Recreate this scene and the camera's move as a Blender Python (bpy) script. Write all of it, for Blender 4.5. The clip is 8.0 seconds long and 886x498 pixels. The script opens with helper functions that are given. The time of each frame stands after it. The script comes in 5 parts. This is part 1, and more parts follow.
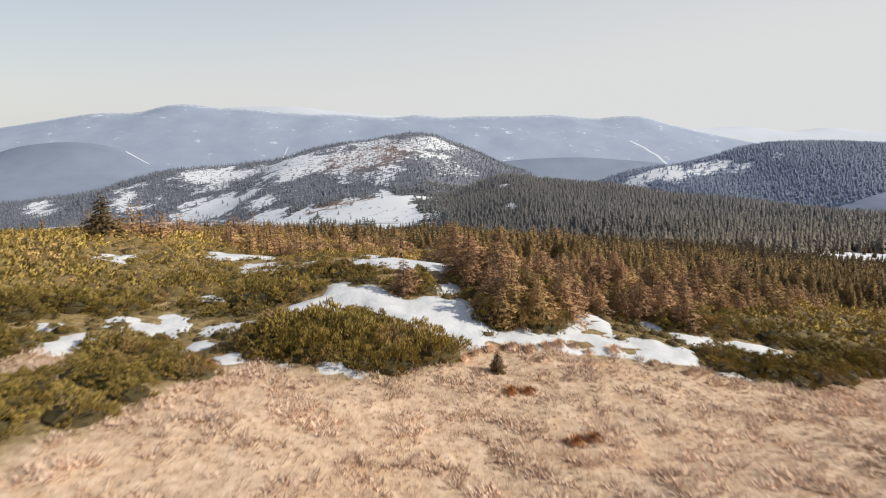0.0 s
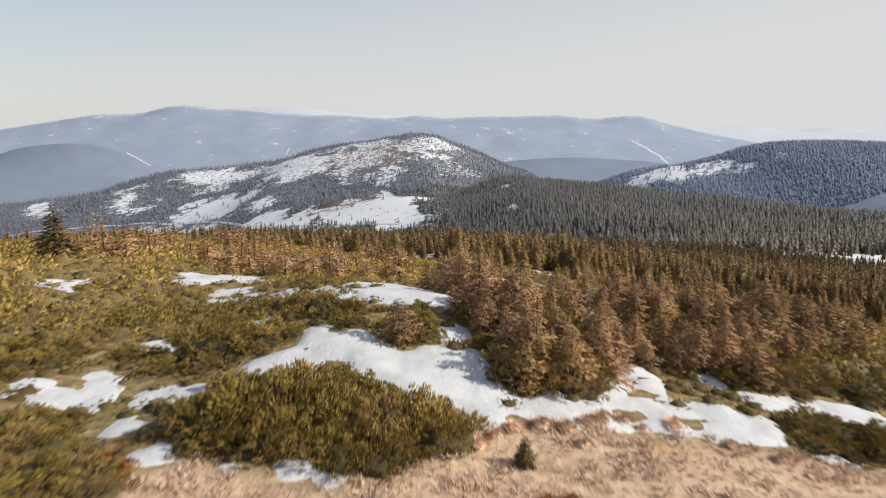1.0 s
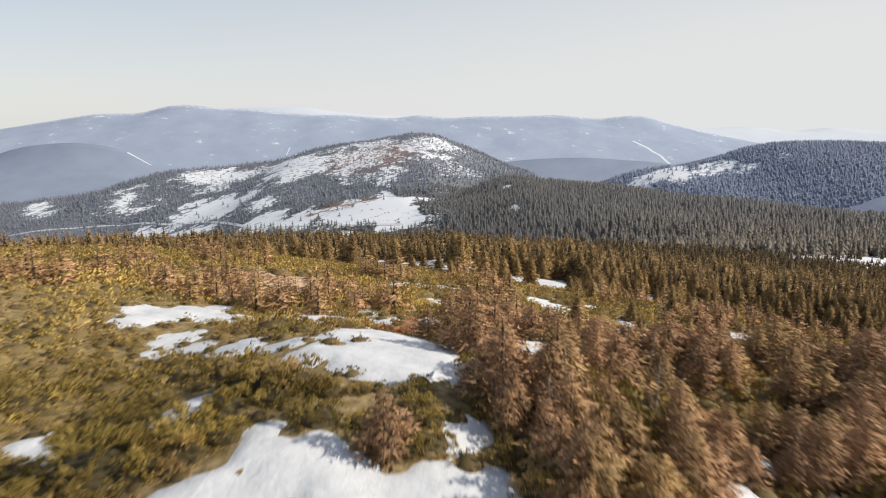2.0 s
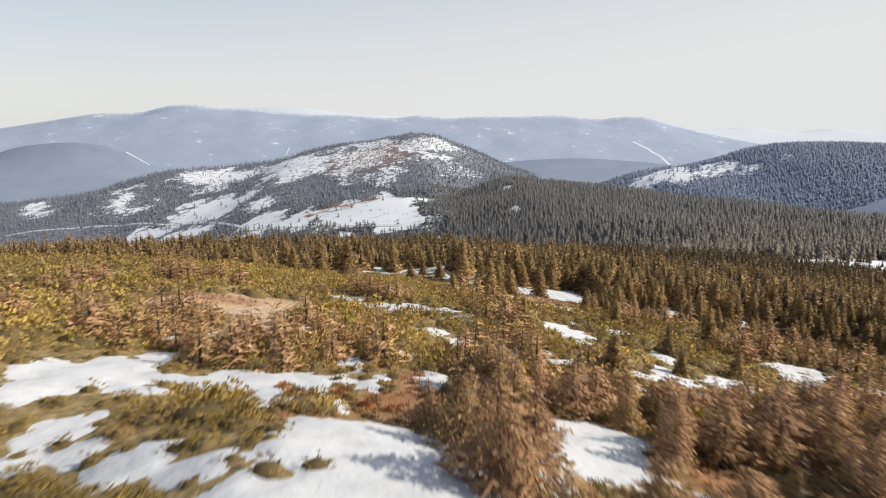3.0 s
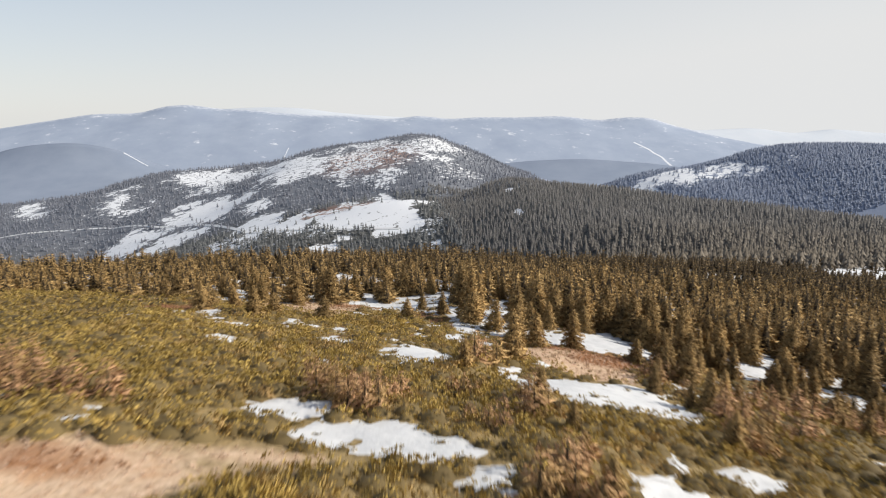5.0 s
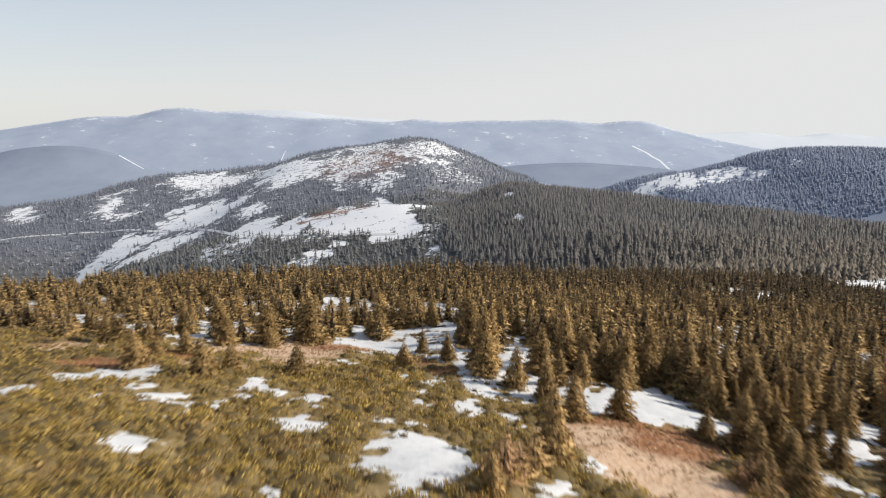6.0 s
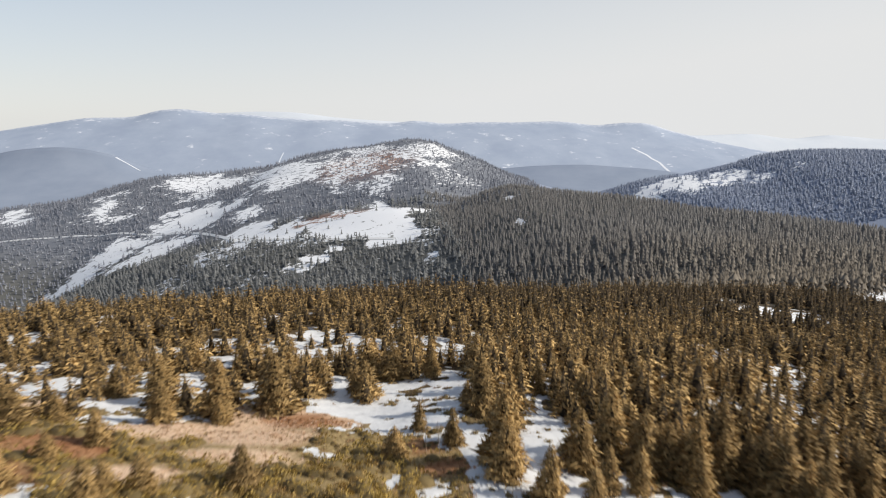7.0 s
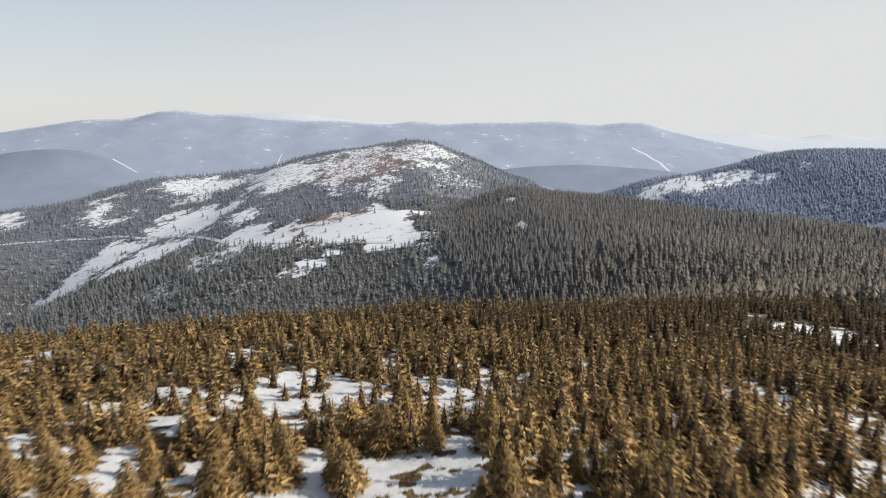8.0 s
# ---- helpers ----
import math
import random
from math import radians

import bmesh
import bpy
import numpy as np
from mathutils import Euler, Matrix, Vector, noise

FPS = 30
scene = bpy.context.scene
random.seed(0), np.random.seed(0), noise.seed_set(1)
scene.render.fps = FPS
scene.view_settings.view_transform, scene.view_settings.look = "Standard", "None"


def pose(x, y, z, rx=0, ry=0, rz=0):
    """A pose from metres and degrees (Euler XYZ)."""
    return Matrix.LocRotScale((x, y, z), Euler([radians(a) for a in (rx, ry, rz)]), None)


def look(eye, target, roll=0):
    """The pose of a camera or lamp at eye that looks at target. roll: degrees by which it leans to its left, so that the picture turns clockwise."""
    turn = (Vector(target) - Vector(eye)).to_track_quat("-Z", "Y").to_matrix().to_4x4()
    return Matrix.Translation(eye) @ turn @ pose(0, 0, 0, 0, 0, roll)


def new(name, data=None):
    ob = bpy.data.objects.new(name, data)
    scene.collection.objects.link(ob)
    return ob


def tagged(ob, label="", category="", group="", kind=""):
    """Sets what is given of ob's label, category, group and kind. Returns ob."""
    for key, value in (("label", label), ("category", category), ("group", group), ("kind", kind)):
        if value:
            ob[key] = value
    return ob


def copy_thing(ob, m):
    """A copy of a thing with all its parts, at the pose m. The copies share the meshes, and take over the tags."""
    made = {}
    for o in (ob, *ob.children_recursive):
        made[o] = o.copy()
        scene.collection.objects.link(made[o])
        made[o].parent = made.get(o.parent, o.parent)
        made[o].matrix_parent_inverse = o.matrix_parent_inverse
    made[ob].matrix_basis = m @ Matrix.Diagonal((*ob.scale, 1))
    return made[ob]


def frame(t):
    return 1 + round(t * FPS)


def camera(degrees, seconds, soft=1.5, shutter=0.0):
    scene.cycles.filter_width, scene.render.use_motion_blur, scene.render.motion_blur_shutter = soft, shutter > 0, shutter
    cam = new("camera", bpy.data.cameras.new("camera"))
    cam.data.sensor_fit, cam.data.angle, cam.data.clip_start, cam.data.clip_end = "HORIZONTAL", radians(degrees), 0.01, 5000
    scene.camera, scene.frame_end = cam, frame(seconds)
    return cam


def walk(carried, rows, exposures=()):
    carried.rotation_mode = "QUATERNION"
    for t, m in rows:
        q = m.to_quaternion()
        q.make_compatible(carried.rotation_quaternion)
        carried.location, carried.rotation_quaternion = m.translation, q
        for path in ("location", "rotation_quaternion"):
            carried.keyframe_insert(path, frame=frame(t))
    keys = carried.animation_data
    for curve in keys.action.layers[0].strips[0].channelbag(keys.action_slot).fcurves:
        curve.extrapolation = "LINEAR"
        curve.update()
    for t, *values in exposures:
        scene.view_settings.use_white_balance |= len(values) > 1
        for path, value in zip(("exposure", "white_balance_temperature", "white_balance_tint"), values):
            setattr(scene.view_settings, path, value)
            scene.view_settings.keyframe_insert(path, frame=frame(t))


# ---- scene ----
# the flight: seconds, place, tilt, lean, turn
FLIGHT = [
    (0.0, 0.000, 0.000, 16.000, 78.205, 0.036, -3.761),
    (0.5, 0.097, 2.545, 15.983, 78.231, 0.123, -3.710),
    (1.0, 0.223, 5.392, 16.009, 78.245, 0.173, -3.658),
    (1.5, 0.377, 8.674, 16.037, 78.242, 0.160, -3.606),
    (2.0, 0.517, 12.307, 15.942, 78.234, 0.105, -3.573),
    (2.5, 0.647, 16.215, 15.756, 78.240, 0.038, -3.574),
    (3.0, 0.788, 20.331, 15.582, 78.264, -0.007, -3.591),
    (3.5, 0.964, 24.696, 15.480, 78.293, -0.008, -3.584),
    (4.0, 1.193, 29.488, 15.451, 78.305, 0.008, -3.568),
    (4.5, 1.434, 35.065, 15.436, 78.292, 0.008, -3.567),
    (5.0, 1.573, 41.990, 15.301, 78.312, -0.016, -3.603),
    (5.5, 1.621, 50.310, 15.070, 78.429, -0.065, -3.698),
    (6.0, 1.758, 59.380, 14.969, 78.589, -0.126, -3.813),
    (6.5, 2.111, 68.611, 15.140, 78.683, -0.172, -3.883),
    (7.0, 2.557, 77.817, 15.334, 78.724, -0.169, -3.924),
    (7.5, 2.947, 86.936, 15.290, 78.753, -0.096, -3.965),
    (8.0, 3.290, 95.999, 15.085, 78.780, 0.018, -4.008),
]
cam = camera(69.5, 8.0, soft=1.1, shutter=0.65)
walk(cam, [(t, pose(x, y, z, rx, ry, rz)) for t, x, y, z, rx, ry, rz in FLIGHT], [(0.0, 0.0), (0.5, 0.0), (1.0, -0.04), (1.5, 0.05), (3.0, 0.11), (7.0, 0.11), (8.0, 0.04)])

# ---- daylight ----
SUN_TURN, SUN_HEIGHT = 98.0, 32.0  # degrees to the right of the flight, and above the horizon
world = bpy.data.worlds.new("sky")
scene.world = world
world.use_nodes = True
wn = world.node_tree.nodes
sky = wn.new("ShaderNodeTexSky")
sky.sky_type = "NISHITA"
sky.sun_disc = False
sky.sun_elevation = radians(SUN_HEIGHT)
sky.sun_rotation = radians(SUN_TURN)
sky.altitude, sky.air_density, sky.dust_density, sky.ozone_density = 1300, 1.0, 1.0, 1.0
wn["Background"].inputs["Strength"].default_value = 0.1
wl = world.node_tree.links
# thin white haze over the blue, thickest at the horizon and towards the sun
coord = wn.new("ShaderNodeTexCoord")
split = wn.new("ShaderNodeSeparateXYZ")
wl.new(coord.outputs["Generated"], split.inputs[0])
rise = wn.new("ShaderNodeMapRange")
rise.inputs["From Min"].default_value, rise.inputs["From Max"].default_value = 0.03, 0.46
rise.inputs["To Min"].default_value, rise.inputs["To Max"].default_value = 0.97, 0.22
wl.new(split.outputs["Z"], rise.inputs["Value"])
east = wn.new("ShaderNodeMath")
east.operation = "MULTIPLY_ADD"
east.use_clamp = True
east.inputs[1].default_value = 0.3
wl.new(split.outputs["X"], east.inputs[0])
wl.new(rise.outputs["Result"], east.inputs[2])
haze = wn.new("ShaderNodeMix")
haze.data_type = "RGBA"
# the haze itself is white low down and pale blue higher up, away from the sun
veil = wn.new("ShaderNodeMix")
veil.data_type = "RGBA"
veil.inputs[6].default_value, veil.inputs[7].default_value = (7.15, 7.2, 7.2, 1), (6.65, 7.27, 7.75, 1)
height = wn.new("ShaderNodeMapRange")
height.inputs["From Min"].default_value, height.inputs["From Max"].default_value = 0.05, 0.22
wl.new(split.outputs["Z"], height.inputs["Value"])
west = wn.new("ShaderNodeMath")
west.operation = "MULTIPLY_ADD"
west.use_clamp = True
west.inputs[1].default_value, west.inputs[2].default_value = -0.9, 0.35
wl.new(split.outputs["X"], west.inputs[0])
both = wn.new("ShaderNodeMath")
both.operation = "MULTIPLY"
wl.new(height.outputs["Result"], both.inputs[0])
wl.new(west.outputs[0], both.inputs[1])
wl.new(both.outputs[0], veil.inputs[0])
wl.new(veil.outputs[2], haze.inputs[7])
wl.new(east.outputs[0], haze.inputs[0])
wl.new(sky.outputs["Color"], haze.inputs[6])
wl.new(haze.outputs[2], wn["Background"].inputs["Color"])
sun = new("sun", bpy.data.lights.new("sun", "SUN"))
sun.data.energy, sun.data.angle, sun.data.color = 4.8, radians(0.6), (1.0, 0.93, 0.82)
toward = Vector((math.sin(radians(SUN_TURN)) * math.cos(radians(SUN_HEIGHT)), math.cos(radians(SUN_TURN)) * math.cos(radians(SUN_HEIGHT)), math.sin(radians(SUN_HEIGHT))))
sun.matrix_world = look(toward * 300, (0, 0, 0))


# ---- materials ----
def material(name, rough=0.9, spec=0.2):
    m = bpy.data.materials.new(name)
    m.use_nodes = True
    b = m.node_tree.nodes["Principled BSDF"]
    b.inputs["Roughness"].default_value = rough
    b.inputs["Specular IOR Level"].default_value = spec
    return m, m.node_tree.nodes, m.node_tree.links, b


def noise_of(n, l, scale, detail=4.0, rough=0.55, stretch=None):
    tc = n.new("ShaderNodeNewGeometry")
    src = tc.outputs["Position"]
    if stretch:
        mp = n.new("ShaderNodeMapping")
        mp.inputs["Scale"].default_value = stretch
        l.new(src, mp.inputs["Vector"])
        src = mp.outputs["Vector"]
    t = n.new("ShaderNodeTexNoise")
    t.inputs["Scale"].default_value, t.inputs["Detail"].default_value, t.inputs["Roughness"].default_value = scale, detail, rough
    l.new(src, t.inputs["Vector"])
    return t.outputs["Fac"]


def ramp(n, l, fac, stops):
    r = n.new("ShaderNodeValToRGB")
    r.color_ramp.elements[0].position, r.color_ramp.elements[0].color = stops[0][0], (*stops[0][1], 1)
    r.color_ramp.elements[1].position, r.color_ramp.elements[1].color = stops[-1][0], (*stops[-1][1], 1)
    for p, c in stops[1:-1]:
        r.color_ramp.elements.new(p).color = (*c, 1)
    l.new(fac, r.inputs["Fac"])
    return r.outputs["Color"]


def blend(n, l, fac, a, b, mode="MIX"):
    x = n.new("ShaderNodeMix")
    x.data_type, x.blend_type = "RGBA", mode
    for value, i in ((fac, 0), (a, 6), (b, 7)):
        if isinstance(value, (int, float)):
            x.inputs[i].default_value = value
        elif isinstance(value, tuple):
            x.inputs[i].default_value = (*value, 1)
        else:
            l.new(value, x.inputs[i])
    return x.outputs[2]


def maths(n, l, op, a, b=0.0, c=0.0):
    x = n.new("ShaderNodeMath")
    x.operation = op
    for i, value in enumerate((a, b, c)):
        if isinstance(value, (int, float)):
            x.inputs[i].default_value = value
        else:
            l.new(value, x.inputs[i])
    return x.outputs[0]


def bump_of(n, l, b, height, distance, strength=0.6):
    u = n.new("ShaderNodeBump")
    u.inputs["Strength"].default_value, u.inputs["Distance"].default_value = strength, distance
    l.new(height, u.inputs["Height"])
    l.new(u.outputs["Normal"], b.inputs["Normal"])


def step_of(n, l, value, low, high):
    r = n.new("ShaderNodeMapRange")
    r.inputs["From Min"].default_value, r.inputs["From Max"].default_value = low, high
    r.interpolation_type = "SMOOTHSTEP"
    l.new(value, r.inputs["Value"])
    return r.outputs["Result"]


def mask_of(n, name):
    a = n.new("ShaderNodeAttribute")
    a.attribute_name = name
    return a.outputs["Fac"]


def ground_material():
    m, n, l, b = material("hill_ground", 0.95, 0.1)
    fine, mid, coarse = noise_of(n, l, 3.2, 6), noise_of(n, l, 0.55, 5), noise_of(n, l, 0.045, 5)
    duff = ramp(n, l, fine, [(0.3, (0.15, 0.11, 0.052)), (0.55, (0.30, 0.22, 0.105)), (0.75, (0.46, 0.35, 0.19))])
    straw = ramp(n, l, fine, [(0.28, (0.44, 0.305, 0.20)), (0.5, (0.60, 0.435, 0.30)), (0.72, (0.70, 0.535, 0.39))])
    straw = blend(n, l, step_of(n, l, mid, 0.52, 0.75), straw, (0.52, 0.33, 0.20))
    heath = ramp(n, l, mid, [(0.3, (0.24, 0.105, 0.05)), (0.7, (0.40, 0.22, 0.115))])
    # needle floor under the wood, darkened to paint the shade between trees
    shaded_litter = ramp(n, l, fine, [(0.3, (0.05, 0.036, 0.022)), (0.55, (0.11, 0.08, 0.046)), (0.75, (0.19, 0.14, 0.085))])
    duff = blend(n, l, mask_of(n, "shaded_litter"), duff, shaded_litter)
    near = blend(n, l, mask_of(n, "straw"), duff, straw)
    near = blend(n, l, mask_of(n, "heath"), near, heath)
    # far floors have haze painted in, bluest on the eastern hill
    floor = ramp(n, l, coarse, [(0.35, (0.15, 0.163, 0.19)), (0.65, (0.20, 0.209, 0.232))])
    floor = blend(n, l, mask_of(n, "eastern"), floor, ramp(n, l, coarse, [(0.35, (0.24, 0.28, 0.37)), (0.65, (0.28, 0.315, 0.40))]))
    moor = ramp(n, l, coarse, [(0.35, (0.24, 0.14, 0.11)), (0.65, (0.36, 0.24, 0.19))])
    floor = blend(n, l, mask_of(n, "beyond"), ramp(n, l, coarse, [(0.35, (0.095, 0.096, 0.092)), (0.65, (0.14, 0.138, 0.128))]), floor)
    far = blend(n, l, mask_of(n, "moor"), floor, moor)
    rough = maths(n, l, "ADD", noise_of(n, l, 0.085, 5, 0.75), -0.5)
    snowy = step_of(n, l, maths(n, l, "MULTIPLY_ADD", rough, 3.4, mask_of(n, "drift")), 0.46, 0.54)
    snowy = maths(n, l, "MULTIPLY", snowy, step_of(n, l, mask_of(n, "drift"), 0.02, 0.14))
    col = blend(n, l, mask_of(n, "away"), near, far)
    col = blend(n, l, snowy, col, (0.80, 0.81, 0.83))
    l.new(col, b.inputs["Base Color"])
    bump_of(n, l, b, fine, 0.12, 0.7)
    return m


def snow_material():
    m, n, l, b = material("old_snow", 0.7, 0.3)
    dirt = noise_of(n, l, 0.9, 6, 0.65)
    col = ramp(n, l, dirt, [(0.3, (0.55, 0.555, 0.56)), (0.5, (0.66, 0.665, 0.67)), (0.75, (0.71, 0.71, 0.71))])
    specks = step_of(n, l, noise_of(n, l, 9.0, 3, 0.7), 0.70, 0.78)
    col = blend(n, l, specks, col, (0.36, 0.27, 0.18))
    l.new(col, b.inputs["Base Color"])
    bump_of(n, l, b, noise_of(n, l, 1.6, 5), 0.2, 0.35)
    return m


def leaf_material(name, dark, mid, light, rough=0.75, other=None, farther=None, span=(130, 330), clumps=0.0, share=(0.46, 0.62), thin_share=0.12):
    """Needles: each spray and each plant a little different."""
    m, n, l, b = material(name, rough, 0.25)
    g = n.new("ShaderNodeNewGeometry")
    o = n.new("ShaderNodeObjectInfo")
    spray = ramp(n, l, g.outputs["Random Per Island"], [(0.0, dark), (0.55, mid), (1.0, light)])
    patch = noise_of(n, l, 0.22, 3)
    tone = maths(n, l, "MULTIPLY_ADD", patch, 0.9, 0.55)
    tone = maths(n, l, "MULTIPLY", tone, maths(n, l, "MULTIPLY_ADD", o.outputs["Random"], 0.5, 0.75))
    if clumps:
        tone = maths(n, l, "MULTIPLY", tone, maths(n, l, "MULTIPLY_ADD", noise_of(n, l, 1.9, 3, 0.6), 2 * clumps, 1 - clumps))
    grey = n.new("ShaderNodeCombineColor")
    for i in range(3):
        l.new(tone, grey.inputs[i])
    # tone shifts along y; for SPRUCE and WOODS this paints in haze
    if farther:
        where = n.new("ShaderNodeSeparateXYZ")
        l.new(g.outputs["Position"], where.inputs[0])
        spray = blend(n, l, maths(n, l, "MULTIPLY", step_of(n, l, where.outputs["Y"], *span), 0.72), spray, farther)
    if other:
        spray = blend(n, l, step_of(n, l, noise_of(n, l, 0.33, 4, 0.6), *share), spray, other)
    col = blend(n, l, 1.0, spray, grey.outputs[0], "MULTIPLY")
    l.new(col, b.inputs["Base Color"])
    thin, both = n.new("ShaderNodeBsdfTranslucent"), n.new("ShaderNodeMixShader")
    both.inputs[0].default_value = thin_share
    l.new(col, thin.inputs["Color"])
    l.new(b.outputs[0], both.inputs[1])
    l.new(thin.outputs[0], both.inputs[2])
    l.new(both.outputs[0], n["Material Output"].inputs["Surface"])
    return m


def bark_material(name, a, c):
    m, n, l, b = material(name, 0.9, 0.15)
    f = noise_of(n, l, 6.0, 5, 0.6, (1, 1, 0.25))
    l.new(ramp(n, l, f, [(0.3, a), (0.7, c)]), b.inputs["Base Color"])
    bump_of(n, l, b, f, 0.03)
    return m


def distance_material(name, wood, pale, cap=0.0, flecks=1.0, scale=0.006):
    """A far range: woods with aerial haze mixed into their colour, a few fields, and snow along its top."""
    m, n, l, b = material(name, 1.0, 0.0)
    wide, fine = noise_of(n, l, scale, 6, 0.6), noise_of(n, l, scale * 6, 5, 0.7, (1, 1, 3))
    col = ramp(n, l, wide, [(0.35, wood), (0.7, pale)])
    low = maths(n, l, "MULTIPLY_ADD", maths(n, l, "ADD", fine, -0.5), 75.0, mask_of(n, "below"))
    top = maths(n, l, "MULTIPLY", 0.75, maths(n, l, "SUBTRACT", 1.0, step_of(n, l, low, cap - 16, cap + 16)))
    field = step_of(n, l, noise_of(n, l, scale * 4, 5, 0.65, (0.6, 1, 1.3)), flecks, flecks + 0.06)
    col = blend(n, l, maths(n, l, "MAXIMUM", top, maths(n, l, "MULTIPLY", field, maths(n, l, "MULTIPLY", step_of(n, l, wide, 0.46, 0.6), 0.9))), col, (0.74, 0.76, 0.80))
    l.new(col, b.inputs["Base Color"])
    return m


GROUND = ground_material()
SNOWY = snow_material()
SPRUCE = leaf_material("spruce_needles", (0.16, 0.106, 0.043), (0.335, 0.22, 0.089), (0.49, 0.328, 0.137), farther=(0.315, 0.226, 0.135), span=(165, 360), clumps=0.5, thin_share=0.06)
BROWN = leaf_material("dry_spruce_needles", (0.25, 0.143, 0.075), (0.405, 0.236, 0.124), (0.53, 0.325, 0.182), other=(0.36, 0.235, 0.10), thin_share=0.06)
DARKSPRUCE = leaf_material("dark_spruce_needles", (0.07, 0.05, 0.022), (0.18, 0.122, 0.054), (0.30, 0.205, 0.095))
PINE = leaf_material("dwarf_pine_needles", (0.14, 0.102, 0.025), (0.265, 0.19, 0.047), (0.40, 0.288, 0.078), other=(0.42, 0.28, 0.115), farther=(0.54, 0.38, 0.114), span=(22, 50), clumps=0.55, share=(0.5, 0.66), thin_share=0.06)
# bush cores: darker needle colours painted for the shade inside
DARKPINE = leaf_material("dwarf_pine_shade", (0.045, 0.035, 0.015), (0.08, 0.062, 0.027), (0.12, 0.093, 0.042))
COREPINE = leaf_material("dwarf_pine_core", (0.10, 0.072, 0.03), (0.16, 0.115, 0.048), (0.22, 0.16, 0.07))
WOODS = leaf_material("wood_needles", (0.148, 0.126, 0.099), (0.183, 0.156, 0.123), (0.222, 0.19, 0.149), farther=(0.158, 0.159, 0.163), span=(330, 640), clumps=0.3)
# haze is painted into the needles of farther woods: greyer, then bluer
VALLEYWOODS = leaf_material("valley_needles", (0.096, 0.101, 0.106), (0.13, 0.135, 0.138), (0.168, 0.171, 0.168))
HAZEDWOODS = leaf_material("hazed_ridge_needles", (0.11, 0.12, 0.148), (0.15, 0.16, 0.19), (0.19, 0.198, 0.225))
EASTWOODS = leaf_material("hazed_eastern_needles", (0.215, 0.25, 0.335), (0.25, 0.288, 0.375), (0.285, 0.32, 0.405))
PISTE = distance_material("far_piste", (0.66, 0.69, 0.74), (0.72, 0.74, 0.78), -200, 0.99)
BARK = bark_material("spruce_bark", (0.06, 0.042, 0.03), (0.17, 0.13, 0.10))
GREYWOOD = bark_material("weathered_wood", (0.22, 0.17, 0.13), (0.42, 0.35, 0.28))
STRAWBLADE = leaf_material("dry_grass_blades", (0.60, 0.435, 0.31), (0.71, 0.525, 0.39), (0.79, 0.61, 0.47), other=(0.67, 0.475, 0.34), clumps=0.3)
REDBLADE = leaf_material("heather_twigs", (0.20, 0.08, 0.032), (0.40, 0.19, 0.08), (0.55, 0.31, 0.15))

# ---- the lie of the land ----
def soft_max(a, b, k):
    return 0.5 * (a + b + np.sqrt((a - b) ** 2 + k * k))


def smooth(a, b, v):
    s = np.clip((v - a) / (b - a), 0.0, 1.0)
    return s * s * (3 - 2 * s)


def curve(v, xs, zs):
    """A smooth line through a few heights."""
    xs, zs = np.asarray(xs, float), np.asarray(zs, float)
    slope = np.gradient(zs, xs)
    j = np.clip(np.searchsorted(xs, v) - 1, 0, len(xs) - 2)
    h = xs[j + 1] - xs[j]
    s = np.clip((v - xs[j]) / h, 0, 1)
    return ((2 * s**3 - 3 * s**2 + 1) * zs[j] + (s**3 - 2 * s**2 + s) * h * slope[j]
            + (3 * s**2 - 2 * s**3) * zs[j + 1] + (s**3 - s**2) * h * slope[j + 1])


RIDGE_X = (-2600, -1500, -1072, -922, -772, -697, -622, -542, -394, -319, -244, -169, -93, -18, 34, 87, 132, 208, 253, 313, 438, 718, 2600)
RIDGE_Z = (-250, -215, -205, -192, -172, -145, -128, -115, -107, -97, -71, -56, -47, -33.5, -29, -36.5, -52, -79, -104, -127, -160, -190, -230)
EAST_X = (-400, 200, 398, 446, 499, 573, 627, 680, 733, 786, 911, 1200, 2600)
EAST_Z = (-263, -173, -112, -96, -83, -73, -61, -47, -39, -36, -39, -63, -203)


# gentle swells and hollows of the near slope: place, reach and height in metres
SWELLS = [(3, 17, 7.1, -1.23), (11, 17, 7.1, -0.22), (-4, 18, 7.2, -0.5), (7, 23, 8.1, -0.12), (0, 24, 8.3, 1.1), (-6, 31, 9.5, -0.39), (-21, 44, 11.7, 0.5), (-7, 52, 13.1, 0.58),
          (20, 54, 13.5, -0.84), (5, 55, 13.6, 0.15), (-14, 64, 15.2, -0.25), (13, 65, 15.4, 0.41), (-26, 79, 17.8, -0.2), (28, 81, 18.1, 0.44), (11, 85, 18.8, 0.34)]
SWELLS += [(47, 91, 19.8, -2.59), (-13, 96, 20.7, -0.41), (26, 105, 22.3, -0.42), (-35, 109, 22.9, 0.62), (3, 116, 24.2, -1.2), (-32, 132, 26.9, -0.47), (-6, 140, 28.3, 0.09),
           (25, 147, 29.5, 1.39), (36, 155, 11, 1.8), (58, 181, 14, 2.0), (54, 154, 30.7, 0.18), (-20, 168, 33.1, -1.03), (12, 175, 34.3, -0.96), (40, 223, 42.6, 0.54), (122, 262, 49.0, 2.76), (161, 290, 49.0, -0.62)]


